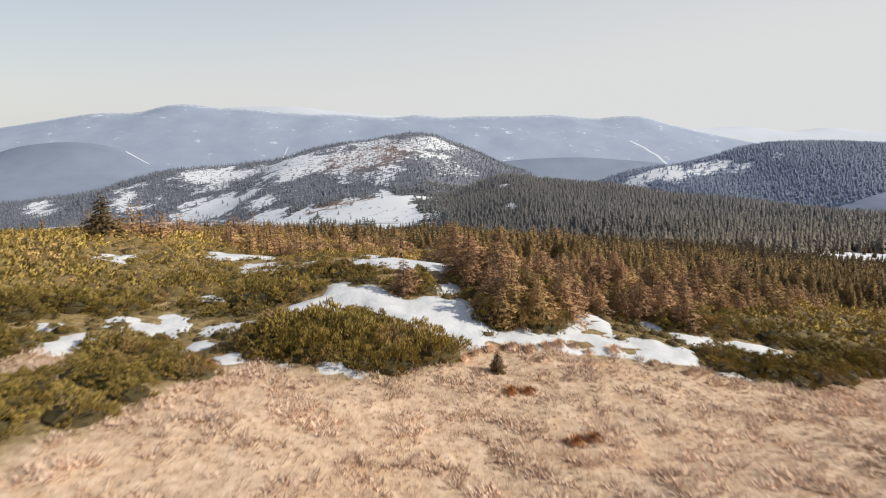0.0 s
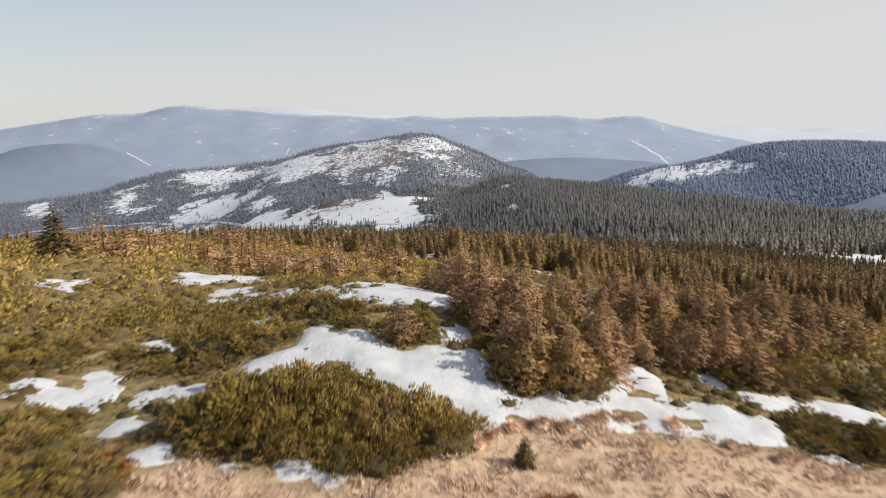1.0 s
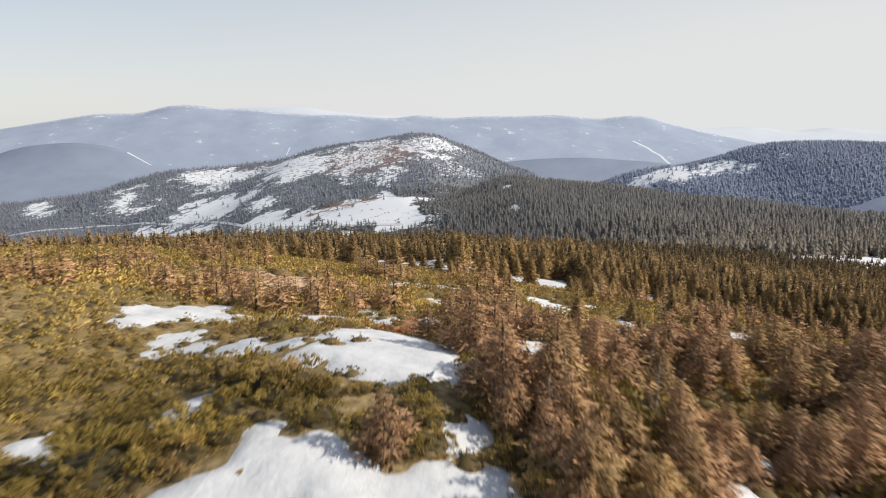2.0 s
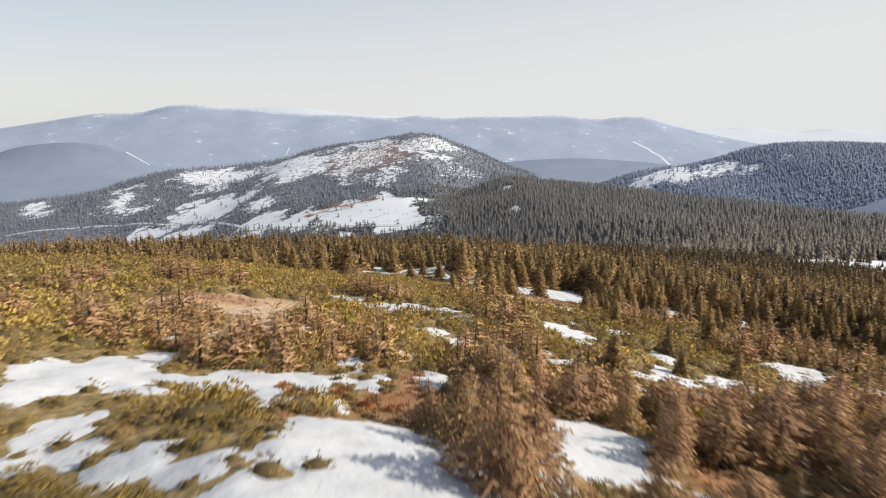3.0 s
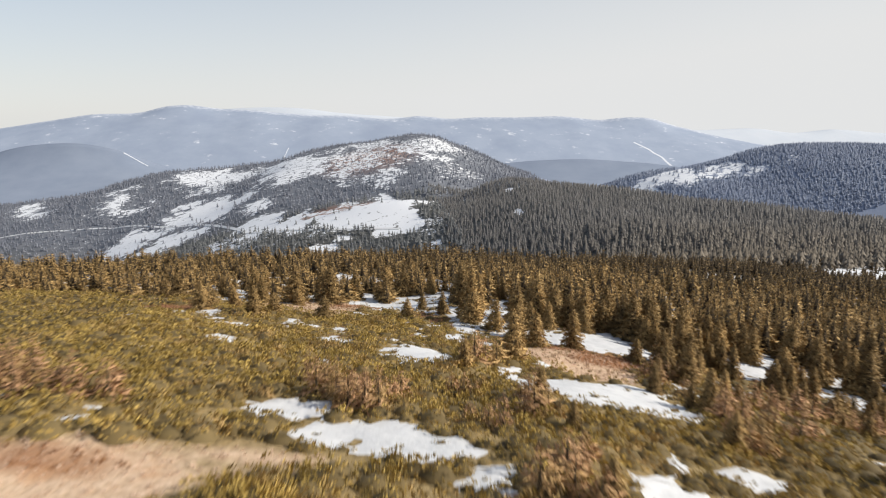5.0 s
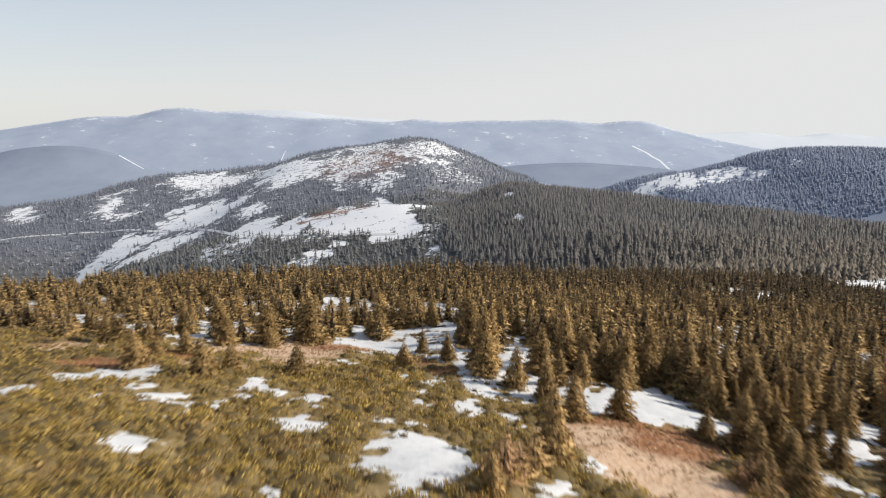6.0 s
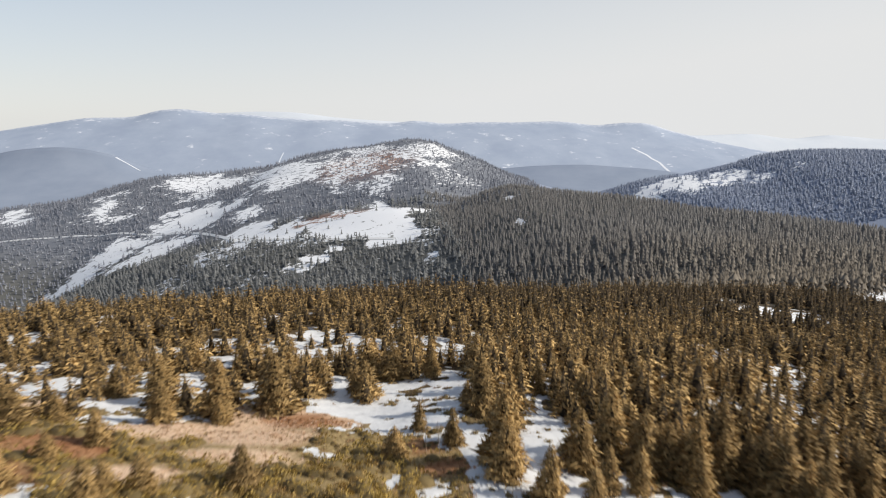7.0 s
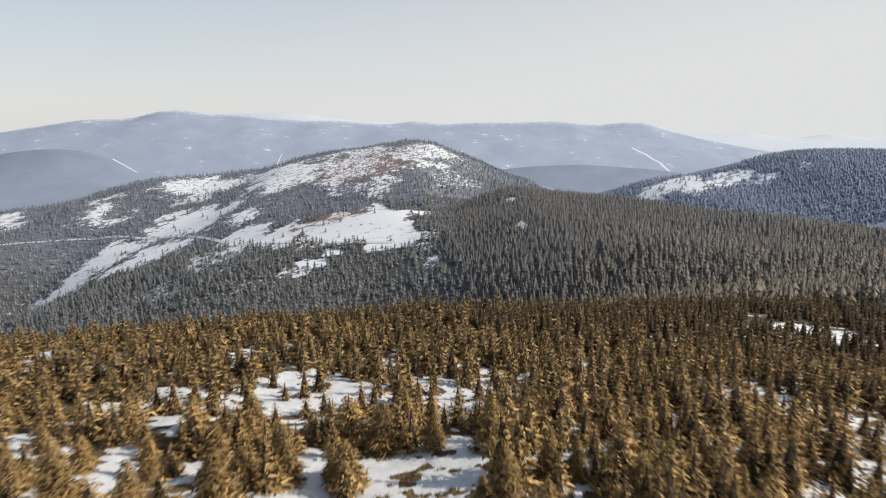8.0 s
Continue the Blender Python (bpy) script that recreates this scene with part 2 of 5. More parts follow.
def broad(x, y):
    """The height of the ground without its small bumps."""
    x, y = np.asarray(x, float), np.asarray(y, float)
    X = 70 * np.tanh(x / 70) / 50
    yc = 200 - 20 * np.log1p(np.exp(np.clip((200 - y) / 20, -50, 50)))
    yc = np.maximum(yc, -60)
    Y = yc / 100
    spur = 13.78 - 5.85 * X - 18.05 * Y - 2.56 * X**2 + 0.29 * X * Y - 1.5 * Y**2 + 0.836 * Y**3
    spur = spur - 3.4 * np.exp(-((y / 16) ** 2)) + 0.8 * np.exp(-(((y - 33) / 8) ** 2)) - 0.7 * np.exp(-(((y - 54) / 10) ** 2))
    spur = spur - 1.5 * smooth(-1, -9, x) * np.exp(-(((y - 27) / 14) ** 2))
    spur = spur + 1.2 * np.exp(-(((x + 20) / 12) ** 2) - ((y - 75) / 25) ** 2)
    spur = spur - 0.13 * (y - yc) * (y > 0) - 0.06 * np.maximum(x - 80, 0) - 0.02 * np.maximum(-70 - x, 0)
    spur = spur - 1.3 * smooth(12, -2, x) * np.exp(-(((y - 145) / 24) ** 2))
    for cx, cy, r, h in SWELLS:
        spur = spur + h * np.exp(-((x - cx) ** 2 + (y - cy) ** 2) / r**2)
    spur = spur - 0.4 * smooth(380, 280, y)
    edge = 238 + 0.65 * x
    spur = spur - 0.30 * 14 * np.log1p(np.exp(np.clip((y - edge) / 14, -30, 60)))
    # the wooded shoulder and the valley beside it
    crest = 960 - 1.35 * np.maximum(x - 160, 0)
    shoulder = -69 - 7 * np.exp(-((y - 640) / 260) ** 2) - 34 * smooth(170, 40, x) * smooth(500, 900, y)
    shoulder = shoulder - 0.32 * 40 * np.log1p(np.exp(np.clip((y - crest - 50) / 40, -30, 60)))
    side = -97 + 0.115 * (x - 36) - 0.0003 * np.minimum(x - 36, 0) ** 2 * (x > -900) - 0.12 * np.maximum(900 - y, 0)
    side = np.maximum(side, -270)
    slack = smooth(860, 560, y)
    land = side + (shoulder - side) * smooth(-10 - 60 * slack, 90 + 110 * slack, x + 0.06 * (y - 950))
    land = soft_max(spur, land, 8)
    # the snowy ridge beyond, and the wooded hill east of it
    foot = np.maximum(np.where(x < 36, -97 + 0.115 * (x - 36) - 0.0003 * np.minimum(x - 36, 0) ** 2, -97 - 0.12 * (x - 36)), -260)
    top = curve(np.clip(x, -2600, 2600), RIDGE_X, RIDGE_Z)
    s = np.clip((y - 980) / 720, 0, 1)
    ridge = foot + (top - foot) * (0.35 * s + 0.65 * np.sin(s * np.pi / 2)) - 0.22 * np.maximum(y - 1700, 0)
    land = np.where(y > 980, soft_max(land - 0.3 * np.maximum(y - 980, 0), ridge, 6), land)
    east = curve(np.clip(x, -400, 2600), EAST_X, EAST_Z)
    east = east + 14 - np.sqrt((0.2 * (y - 1200)) ** 2 + 14**2)
    land = soft_max(land, east, 5)
    return soft_max(land, -300 + 0 * x, 10)


def ground(x, y):
    """The height of the ground with its humps and hollows."""
    x, y = np.asarray(x, float), np.asarray(y, float)
    near = smooth(320, 180, y)
    bumps = 0.30 * np.sin(x * 0.31 + 1.3 * np.sin(y * 0.17)) * np.sin(y * 0.27 + 0.8 * np.sin(x * 0.21) + 2)
    bumps = bumps + 0.07 * np.sin(x * 1.37 + 2 * np.sin(y * 0.6)) * np.sin(y * 1.51 + np.sin(x * 0.8))
    bumps = bumps + 0.16 * (fractal(x * 1.1, y * 1.1, 77, 3) - 0.5) * smooth(26, 22, y)
    far = 3.0 * np.sin(x * 0.021 + 1.5 * np.sin(y * 0.013)) * np.sin(y * 0.019 + x * 0.006)
    return broad(x, y) + bumps * near + far * smooth(250, 500, y)


# patches in the plan: place and half-widths in metres
SNOW = [
    (-3.5, 17.4, 0.3, 0.3), (-1.4, 17.5, 0.3, 0.3), (-2.0, 17.7, 0.4, 0.3), (-5.1, 18.2, 0.4, 0.4), (-10.4, 19.1, 0.5, 0.8), (-6.5, 19.8, 0.4, 0.5), (11.2, 19.8, 0.9, 0.4), (-12.0, 19.8, 0.3, 0.3),
    (-10.3, 19.9, 0.5, 0.4), (6.3, 20.4, 1.3, 0.3), (9.1, 20.4, 1.1, 0.7), (2.3, 20.8, 0.6, 0.8), (4.1, 20.8, 1.4, 0.5), (-11.6, 20.8, 0.3, 0.5), (8.1, 21.2, 1.4, 0.4), (6.6, 21.6, 1.7, 0.5),
    (2.2, 21.6, 0.9, 0.8), (-8.9, 21.6, 1.0, 0.6), (-6.0, 21.8, 0.9, 0.7), (-8.1, 22.2, 0.5, 1.0), (0.2, 22.2, 1.3, 0.7), (1.2, 22.3, 1.5, 1.5), (-9.8, 22.3, 0.4, 0.3), (13.9, 22.5, 1.1, 0.8),
]
SNOW += [
    (11.6, 22.5, 1.5, 0.5), (6.5, 22.6, 0.5, 0.4), (-8.3, 22.9, 0.4, 0.7), (2.3, 22.9, 0.7, 1.0), (-3.4, 23.0, 1.2, 0.8), (-0.7, 23.0, 0.9, 0.8), (-8.7, 23.3, 0.3, 0.6), (7.5, 23.4, 0.7, 0.9),
    (-1.4, 23.9, 1.1, 0.9), (9.9, 23.9, 0.3, 0.5), (-2.7, 24.9, 0.4, 0.8), (1.7, 24.9, 0.3, 0.4), (1.9, 25.5, 0.4, 0.5), (8.7, 25.6, 0.5, 0.8), (-7.6, 25.9, 0.4, 0.5), (-8.2, 26.7, 0.3, 0.7),
    (-5.0, 27.1, 0.5, 0.5), (-5.0, 27.5, 0.5, 0.6), (11.9, 27.9, 0.5, 0.3), (0.2, 28.7, 1.5, 1.0), (-2.2, 29.7, 0.5, 0.6), (-0.8, 30.2, 0.9, 1.9), (-2.2, 30.3, 0.5, 0.7), (-0.1, 30.5, 2.3, 1.0),
]
SNOW += [
    (-2.3, 30.8, 0.3, 0.9), (15.1, 31.1, 0.5, 0.7), (9.5, 31.4, 0.3, 0.8), (-3.5, 32.2, 0.9, 0.7), (1.1, 32.2, 1.5, 2.8), (8.2, 32.4, 1.3, 0.5), (-5.4, 33.3, 1.0, 1.0), (3.9, 33.3, 0.7, 1.5),
    (5.7, 33.8, 1.3, 0.9), (-0.9, 33.8, 1.3, 2.1), (0.8, 34.4, 0.8, 1.7), (-7.9, 34.5, 0.8, 0.5), (-7.1, 34.6, 0.9, 0.7), (4.7, 34.7, 0.4, 1.1), (-16.5, 35.8, 0.3, 0.7), (5.9, 36.1, 1.4, 2.2),
    (-8.1, 36.2, 0.8, 0.9), (-15.5, 36.2, 0.4, 1.1), (-1.2, 38.0, 0.4, 0.7), (-10.8, 39.4, 0.8, 1.6), (-2.9, 39.5, 1.1, 2.1), (-7.5, 39.7, 0.9, 0.7), (-2.8, 40.7, 1.1, 2.2), (-5.1, 41.1, 1.4, 1.5),
]
SNOW += [
    (-7.7, 41.4, 1.6, 0.8), (-0.4, 41.7, 0.4, 1.0), (-5.4, 41.8, 1.3, 1.9), (-11.7, 42.1, 0.6, 1.4), (1.7, 42.2, 0.3, 0.8), (-10.0, 42.2, 1.4, 2.6), (-1.4, 42.3, 0.5, 1.2), (1.9, 42.7, 0.4, 1.0),
    (-1.3, 44.6, 0.5, 1.3), (-9.2, 45.4, 0.8, 1.4), (14.1, 46.2, 0.5, 1.2), (13.7, 47.4, 0.8, 1.5), (-10.4, 49.6, 0.3, 0.7), (-4.9, 49.9, 0.6, 0.7), (21.1, 50.2, 1.5, 1.4), (12.9, 50.3, 0.9, 1.8),
    (11.9, 50.5, 1.2, 1.8), (0.8, 50.6, 0.8, 1.7), (-7.8, 51.2, 0.4, 0.5), (-8.5, 51.2, 1.0, 0.8), (-4.7, 51.9, 0.3, 0.7), (17.2, 52.5, 0.6, 1.1), (5.9, 53.3, 1.5, 1.7), (21.4, 53.6, 1.1, 2.1),
]
SNOW += [
    (-6.3, 53.8, 0.5, 1.2), (4.6, 54.1, 2.1, 1.5), (15.8, 54.3, 2.1, 1.0), (-4.4, 54.3, 0.7, 0.6), (10.2, 54.6, 1.8, 1.4), (17.0, 55.7, 1.2, 1.4), (21.2, 56.1, 2.0, 1.4), (3.9, 56.9, 0.6, 1.3),
    (6.5, 57.3, 0.6, 1.3), (4.3, 57.5, 0.4, 0.8), (9.2, 57.7, 0.9, 0.7), (26.9, 57.8, 0.8, 1.2), (32.2, 58.1, 0.6, 1.3), (2.7, 58.8, 0.9, 1.3), (18.0, 59.7, 0.6, 1.3), (28.2, 60.5, 1.2, 1.7),
    (13.2, 61.5, 0.8, 0.8), (29.7, 61.6, 1.2, 1.9), (28.5, 62.8, 1.5, 1.1), (13.7, 64.1, 1.1, 1.5), (12.4, 64.6, 1.3, 1.9), (5.2, 64.8, 1.1, 1.4), (2.8, 68.0, 1.9, 1.4), (17.9, 68.3, 1.5, 1.5),
]
SNOW += [
    (-12.5, 68.3, 0.4, 1.1), (1.0, 68.9, 2.9, 1.5), (14.0, 69.2, 0.6, 1.4), (-1.2, 70.6, 2.7, 2.1), (-17.3, 71.2, 0.4, 1.0), (28.4, 72.7, 1.3, 2.0), (-4.5, 73.2, 2.0, 1.9), (20.6, 81.4, 1.2, 2.3),
    (17.5, 81.8, 3.8, 5.1), (-1.6, 82.8, 0.5, 0.4), (13.4, 82.8, 3.6, 5.3), (10.7, 85.8, 1.8, 3.2), (-16.2, 86.0, 0.7, 0.8), (18.7, 87.0, 3.1, 1.5), (-4.7, 87.9, 0.4, 1.1), (10.3, 89.0, 1.5, 2.6),
    (24.6, 90.6, 1.3, 2.4), (-12.8, 92.6, 1.4, 1.3), (2.7, 93.9, 3.3, 5.7), (17.6, 96.1, 4.1, 2.0), (4.6, 98.2, 1.1, 1.4), (51.8, 98.7, 1.3, 1.9), (33.8, 99.3, 1.4, 2.3), (-5.3, 100.2, 1.4, 1.3),
]
SNOW += [
    (48.8, 100.5, 3.1, 3.2), (-13.4, 100.5, 0.6, 1.3), (-5.4, 101.4, 1.9, 1.5), (48.7, 101.8, 2.2, 3.5), (2.6, 102.8, 1.1, 0.7), (-19.5, 102.8, 0.4, 0.7), (-25.5, 102.9, 1.5, 1.9), (-14.1, 103.0, 0.8, 1.6),
    (-12.0, 104.0, 0.6, 0.8), (1.1, 104.0, 0.6, 1.4), (-17.1, 104.2, 0.7, 0.8), (0.2, 104.2, 0.9, 1.9), (-4.4, 104.4, 1.2, 2.4), (11.0, 104.8, 0.6, 0.8), (-15.7, 104.8, 1.3, 2.2), (0.6, 105.6, 0.7, 1.5),
    (-12.0, 105.7, 0.8, 0.8), (-6.1, 105.7, 1.4, 0.8), (7.9, 107.3, 0.6, 0.9), (9.4, 107.6, 1.6, 0.7), (-5.8, 107.9, 1.1, 1.1), (39.1, 108.1, 2.5, 2.8), (-17.8, 108.2, 1.5, 2.6), (-5.3, 108.4, 0.9, 1.7),
]
SNOW += [
    (7.1, 108.8, 1.2, 0.9), (-10.9, 109.1, 1.1, 1.8), (-24.1, 109.2, 2.0, 2.2), (-22.5, 109.3, 1.7, 1.3), (47.0, 109.7, 1.2, 2.3), (-9.0, 109.7, 0.9, 1.1), (40.1, 109.8, 3.1, 3.3), (46.0, 109.9, 1.2, 1.8),
    (3.6, 110.0, 0.4, 1.1), (29.5, 110.7, 3.8, 2.0), (-10.9, 111.0, 1.1, 2.2), (7.7, 111.4, 0.9, 1.1), (-21.1, 112.0, 3.1, 2.0), (-11.1, 112.6, 1.0, 2.1), (3.5, 113.5, 0.7, 1.1), (-12.0, 113.6, 0.8, 1.0),
    (-20.6, 113.6, 1.6, 1.7), (25.3, 114.6, 5.7, 5.3), (8.9, 116.0, 1.0, 1.3), (34.1, 116.3, 1.1, 0.9), (17.5, 116.7, 1.0, 1.9), (46.5, 116.8, 2.5, 3.4), (4.6, 117.2, 1.2, 1.1), (-2.8, 117.7, 0.7, 1.5),
]
SNOW += [
    (13.7, 118.5, 2.1, 3.8), (4.9, 119.0, 1.3, 1.7), (27.4, 120.4, 1.6, 1.6), (18.9, 120.5, 1.1, 2.2), (1.8, 120.5, 0.6, 1.4), (19.1, 122.8, 1.2, 2.1), (20.6, 124.1, 1.5, 2.7), (11.9, 125.4, 3.7, 6.2),
    (-3.9, 126.3, 1.0, 1.4), (21.0, 127.2, 1.4, 2.1), (8.0, 129.9, 3.1, 2.9), (21.9, 130.8, 1.0, 1.5), (-23.4, 131.9, 2.9, 2.0), (43.4, 132.4, 1.8, 3.3), (4.5, 133.1, 4.8, 2.3), (-21.2, 134.0, 5.1, 2.0),
    (3.3, 134.3, 4.1, 3.0), (-3.1, 134.7, 3.0, 2.7), (15.8, 135.3, 0.8, 1.3), (16.2, 138.1, 1.7, 1.5), (-31.3, 138.7, 1.1, 2.1), (-2.0, 138.8, 4.3, 4.0), (1.1, 139.5, 5.5, 1.9), (-25.4, 139.7, 4.0, 3.6),
]
SNOW += [
    (6.8, 139.8, 1.4, 2.6), (-12.3, 139.9, 0.7, 1.5), (-31.8, 141.0, 1.3, 2.5), (-27.3, 141.8, 1.3, 2.5), (-32.6, 142.1, 1.3, 2.5), (12.0, 142.2, 1.2, 1.8), (-13.2, 142.3, 1.1, 2.2), (19.0, 142.9, 0.5, 0.7),
    (-2.5, 143.3, 5.4, 3.9), (17.0, 143.4, 1.2, 2.3), (-9.9, 143.4, 0.8, 1.3), (-20.8, 143.9, 2.7, 1.8), (16.0, 144.0, 1.0, 0.9), (-13.1, 144.4, 1.1, 1.2), (7.7, 144.6, 3.5, 2.3), (-41.6, 145.5, 1.4, 2.6),
    (-18.8, 145.9, 1.2, 1.4), (-35.4, 145.9, 2.8, 4.9), (49.2, 146.1, 3.6, 6.2), (-15.1, 146.5, 1.9, 3.4), (-23.0, 147.0, 3.8, 3.1), (-26.4, 147.3, 1.1, 1.5), (7.9, 149.4, 4.0, 1.9), (-15.3, 149.4, 1.5, 2.5),
]
SNOW += [
    (-1.1, 149.5, 5.0, 6.6), (41.6, 149.5, 1.1, 2.1), (-42.2, 150.5, 2.0, 3.6), (-21.7, 150.6, 2.1, 3.3), (34.1, 150.6, 0.5, 1.2), (-14.4, 150.7, 1.5, 1.5), (-30.0, 151.2, 2.8, 1.8), (-22.1, 152.5, 1.9, 1.8),
    (31.5, 152.7, 0.9, 1.8), (7.7, 153.0, 4.1, 2.6), (32.1, 153.7, 1.1, 2.2), (32.7, 154.3, 1.0, 2.0), (-33.3, 154.9, 1.0, 2.0), (-30.7, 155.3, 0.7, 1.6), (52.4, 155.8, 1.9, 3.4), (27.0, 155.9, 0.9, 1.8),
    (-39.9, 156.2, 2.3, 1.9), (42.2, 158.2, 1.5, 2.8), (-19.3, 158.3, 1.6, 2.3), (-18.0, 159.6, 1.0, 2.0), (22.1, 159.9, 1.5, 2.9), (-20.9, 160.4, 2.7, 2.4), (-11.3, 161.1, 0.6, 1.3), (35.9, 161.1, 2.3, 4.1),
]
SNOW += [
    (-0.8, 161.3, 0.9, 1.0), (-9.0, 161.3, 1.8, 2.6), (-22.7, 161.6, 1.2, 1.6), (-16.5, 161.6, 0.9, 1.3), (26.6, 161.8, 1.8, 2.1), (-19.0, 163.2, 0.7, 1.6), (10.4, 164.5, 0.7, 1.5), (35.6, 164.9, 1.5, 2.9),
    (-19.0, 165.4, 1.3, 2.5), (-5.2, 165.5, 3.2, 3.4), (-9.7, 165.5, 1.2, 1.6), (24.0, 165.7, 1.4, 2.6), (29.7, 165.9, 1.6, 3.0), (-19.9, 167.0, 1.5, 2.8), (18.0, 167.4, 1.9, 3.4), (-6.0, 168.8, 2.6, 3.2),
    (31.0, 169.4, 1.5, 2.8), (1.9, 169.7, 0.7, 1.5), (19.0, 170.2, 1.7, 3.2), (8.2, 170.7, 1.4, 1.9), (42.6, 172.6, 1.8, 3.4), (25.8, 172.8, 1.3, 1.7), (20.0, 175.6, 1.6, 2.4), (20.0, 177.4, 1.7, 3.1),
]
SNOW += [
    (13.9, 178.9, 2.1, 1.6), (55.1, 179.1, 1.4, 2.7), (47.6, 179.4, 1.3, 1.1), (57.0, 182.7, 2.3, 4.1), (109.1, 222.6, 1.2, 2.3), (93.8, 232.4, 4.0, 4.4), (96.4, 245.1, 1.4, 2.7), (89.9, 245.6, 2.4, 4.2),
    (130.4, 250.1, 3.7, 6.4), (111.5, 250.1, 1.9, 3.5), (118.4, 254.3, 4.7, 7.0),
]
STRAW = [
    (-10.1, 17.0, 0.6, 1.2), (-7.4, 55.0, 1.4, 2.6), (-8.5, 57.8, 1.0, 2.0), (-9.2, 59.3, 2.7, 1.7), (-12.5, 59.5, 1.9, 1.1), (-14.1, 61.6, 1.5, 2.0), (-10.2, 63.4, 4.1, 2.7), (-6.7, 64.1, 2.8, 0.5),
    (-4.8, 66.1, 2.4, 0.8), (-23.9, 75.9, 1.5, 2.9), (18.5, 96.5, 4.3, 7.0), (19.2, 102.9, 7.1, 4.0), (-15.9, 118.8, 3.0, 2.0), (-10.4, 123.9, 4.0, 1.5), (-33.3, 126.8, 4.4, 4.7), (-9.5, 129.0, 4.3, 2.7),
    (-15.5, 130.4, 9.4, 2.2), (-5.0, 135.2, 3.5, 3.2), (-10.5, 135.7, 4.8, 3.6), (-31.5, 136.4, 2.1, 3.4),
]
HEATH = [
    (-6.2, 18.3, 0.7, 0.6), (12.1, 28.7, 1.3, 0.8), (9.1, 29.0, 1.0, 1.2), (4.8, 32.7, 0.6, 0.4), (-1.4, 33.4, 0.6, 1.4), (8.4, 34.0, 1.0, 1.1), (-1.9, 35.8, 0.7, 0.6), (0.8, 37.6, 0.5, 0.9),
    (-0.9, 37.7, 1.0, 1.2), (-3.2, 38.9, 0.6, 0.9), (1.1, 41.0, 1.5, 2.8), (-9.2, 57.8, 0.8, 0.8), (-11.5, 64.1, 2.5, 0.8), (22.2, 102.2, 4.0, 2.7), (24.4, 105.0, 2.5, 4.4), (24.0, 105.4, 4.0, 2.9),
    (19.4, 108.7, 3.7, 2.7), (-25.0, 115.8, 5.3, 2.4), (-23.7, 118.4, 1.3, 1.6), (6.9, 123.3, 3.3, 1.7), (-23.4, 124.0, 4.4, 2.8), (4.9, 128.4, 3.0, 1.2), (-6.4, 134.8, 3.7, 2.2),
]
# where the small dry spruces stand thickest
DRY = [
    (5.0, 27.0, 2.6, 3.5), (6.5, 34.0, 2.5, 4.0), (8.5, 41.0, 2.5, 4.0), (10.3, 36.0, 2.4, 5.0), (13.0, 42.0, 3.0, 5.0), (18.0, 38.0, 4.0, 7.0), (25.0, 46.0, 5.0, 8.0), (0.7, 24.2, 0.9, 1.1),
    (-5.7, 45.5, 1.6, 2.5), (-2.4, 45.3, 1.5, 2.8), (4.2, 42.0, 1.4, 6.0), (11.5, 48.6, 2.6, 4.0), (-8.7, 47.8, 1.9, 3.2), (-4.1, 48.5, 3.0, 3.0), (2.5, 41.1, 2.5, 1.7), (7.3, 55.0, 1.6, 4.0),
    (-11.0, 52.6, 1.6, 1.4), (-2.4, 76.4, 3.8, 3.0), (-21.6, 64.5, 1.6, 3.0), (-18.6, 46.5, 2.6, 3.5), (-16.0, 72.0, 3.0, 2.0), (20.0, 50.0, 5.0, 6.0), (-12.7, 50.4, 1.8, 3.0), (-10.4, 49.8, 1.8, 2.5),
]
DRY += [
    (-7.4, 48.2, 1.6, 2.2), (-5.0, 47.9, 1.6, 2.5), (-3.1, 50.6, 1.5, 2.5), (-5.3, 53.5, 2.0, 2.5), (-8.4, 52.7, 2.0, 2.5), (-11.3, 53.1, 2.2, 2.5), (-5.0, 50.3, 1.8, 2.0), (-2.3, 49.1, 1.6, 2.0),
    (-6.5, 46.8, 2.0, 1.8), (4.6, 23.0, 1.2, 1.5), (6.9, 23.8, 1.4, 1.8), (9.6, 25.6, 1.4, 1.8), (13.1, 28.4, 1.5, 2.0), (16.7, 30.4, 1.8, 2.5), (7.8, 29.2, 2.0, 3.0), (27.0, 66.0, 2.5, 3.0),
    (-15.7, 112.2, 2.2, 2.0), (-11.6, 121.0, 2.0, 2.0), (-2.7, 107.0, 1.5, 2.0), (0.3, 114.3, 0.9, 1.3), (8.8, 109.4, 1.0, 1.0), (-16.9, 118.8, 2.0, 1.5),
]


def hashed(ix, iy, seed):
    v = np.sin(ix * 127.1 + iy * 311.7 + seed * 74.7) * 43758.5453
    return v - np.floor(v)


def value_noise(x, y, seed=0):
    ix, iy = np.floor(x), np.floor(y)
    fx, fy = x - ix, y - iy
    fx, fy = fx * fx * (3 - 2 * fx), fy * fy * (3 - 2 * fy)
    a, b = hashed(ix, iy, seed), hashed(ix + 1, iy, seed)
    c, d = hashed(ix, iy + 1, seed), hashed(ix + 1, iy + 1, seed)
    return (a + (b - a) * fx) * (1 - fy) + (c + (d - c) * fx) * fy


def fractal(x, y, seed=0, octaves=4):
    out, k = 0.0, 0.5
    for i in range(octaves):
        out = out + k * value_noise(x * 2**i, y * 2**i, seed + i)
        k *= 0.5
    return out / (1 - 0.5**octaves)


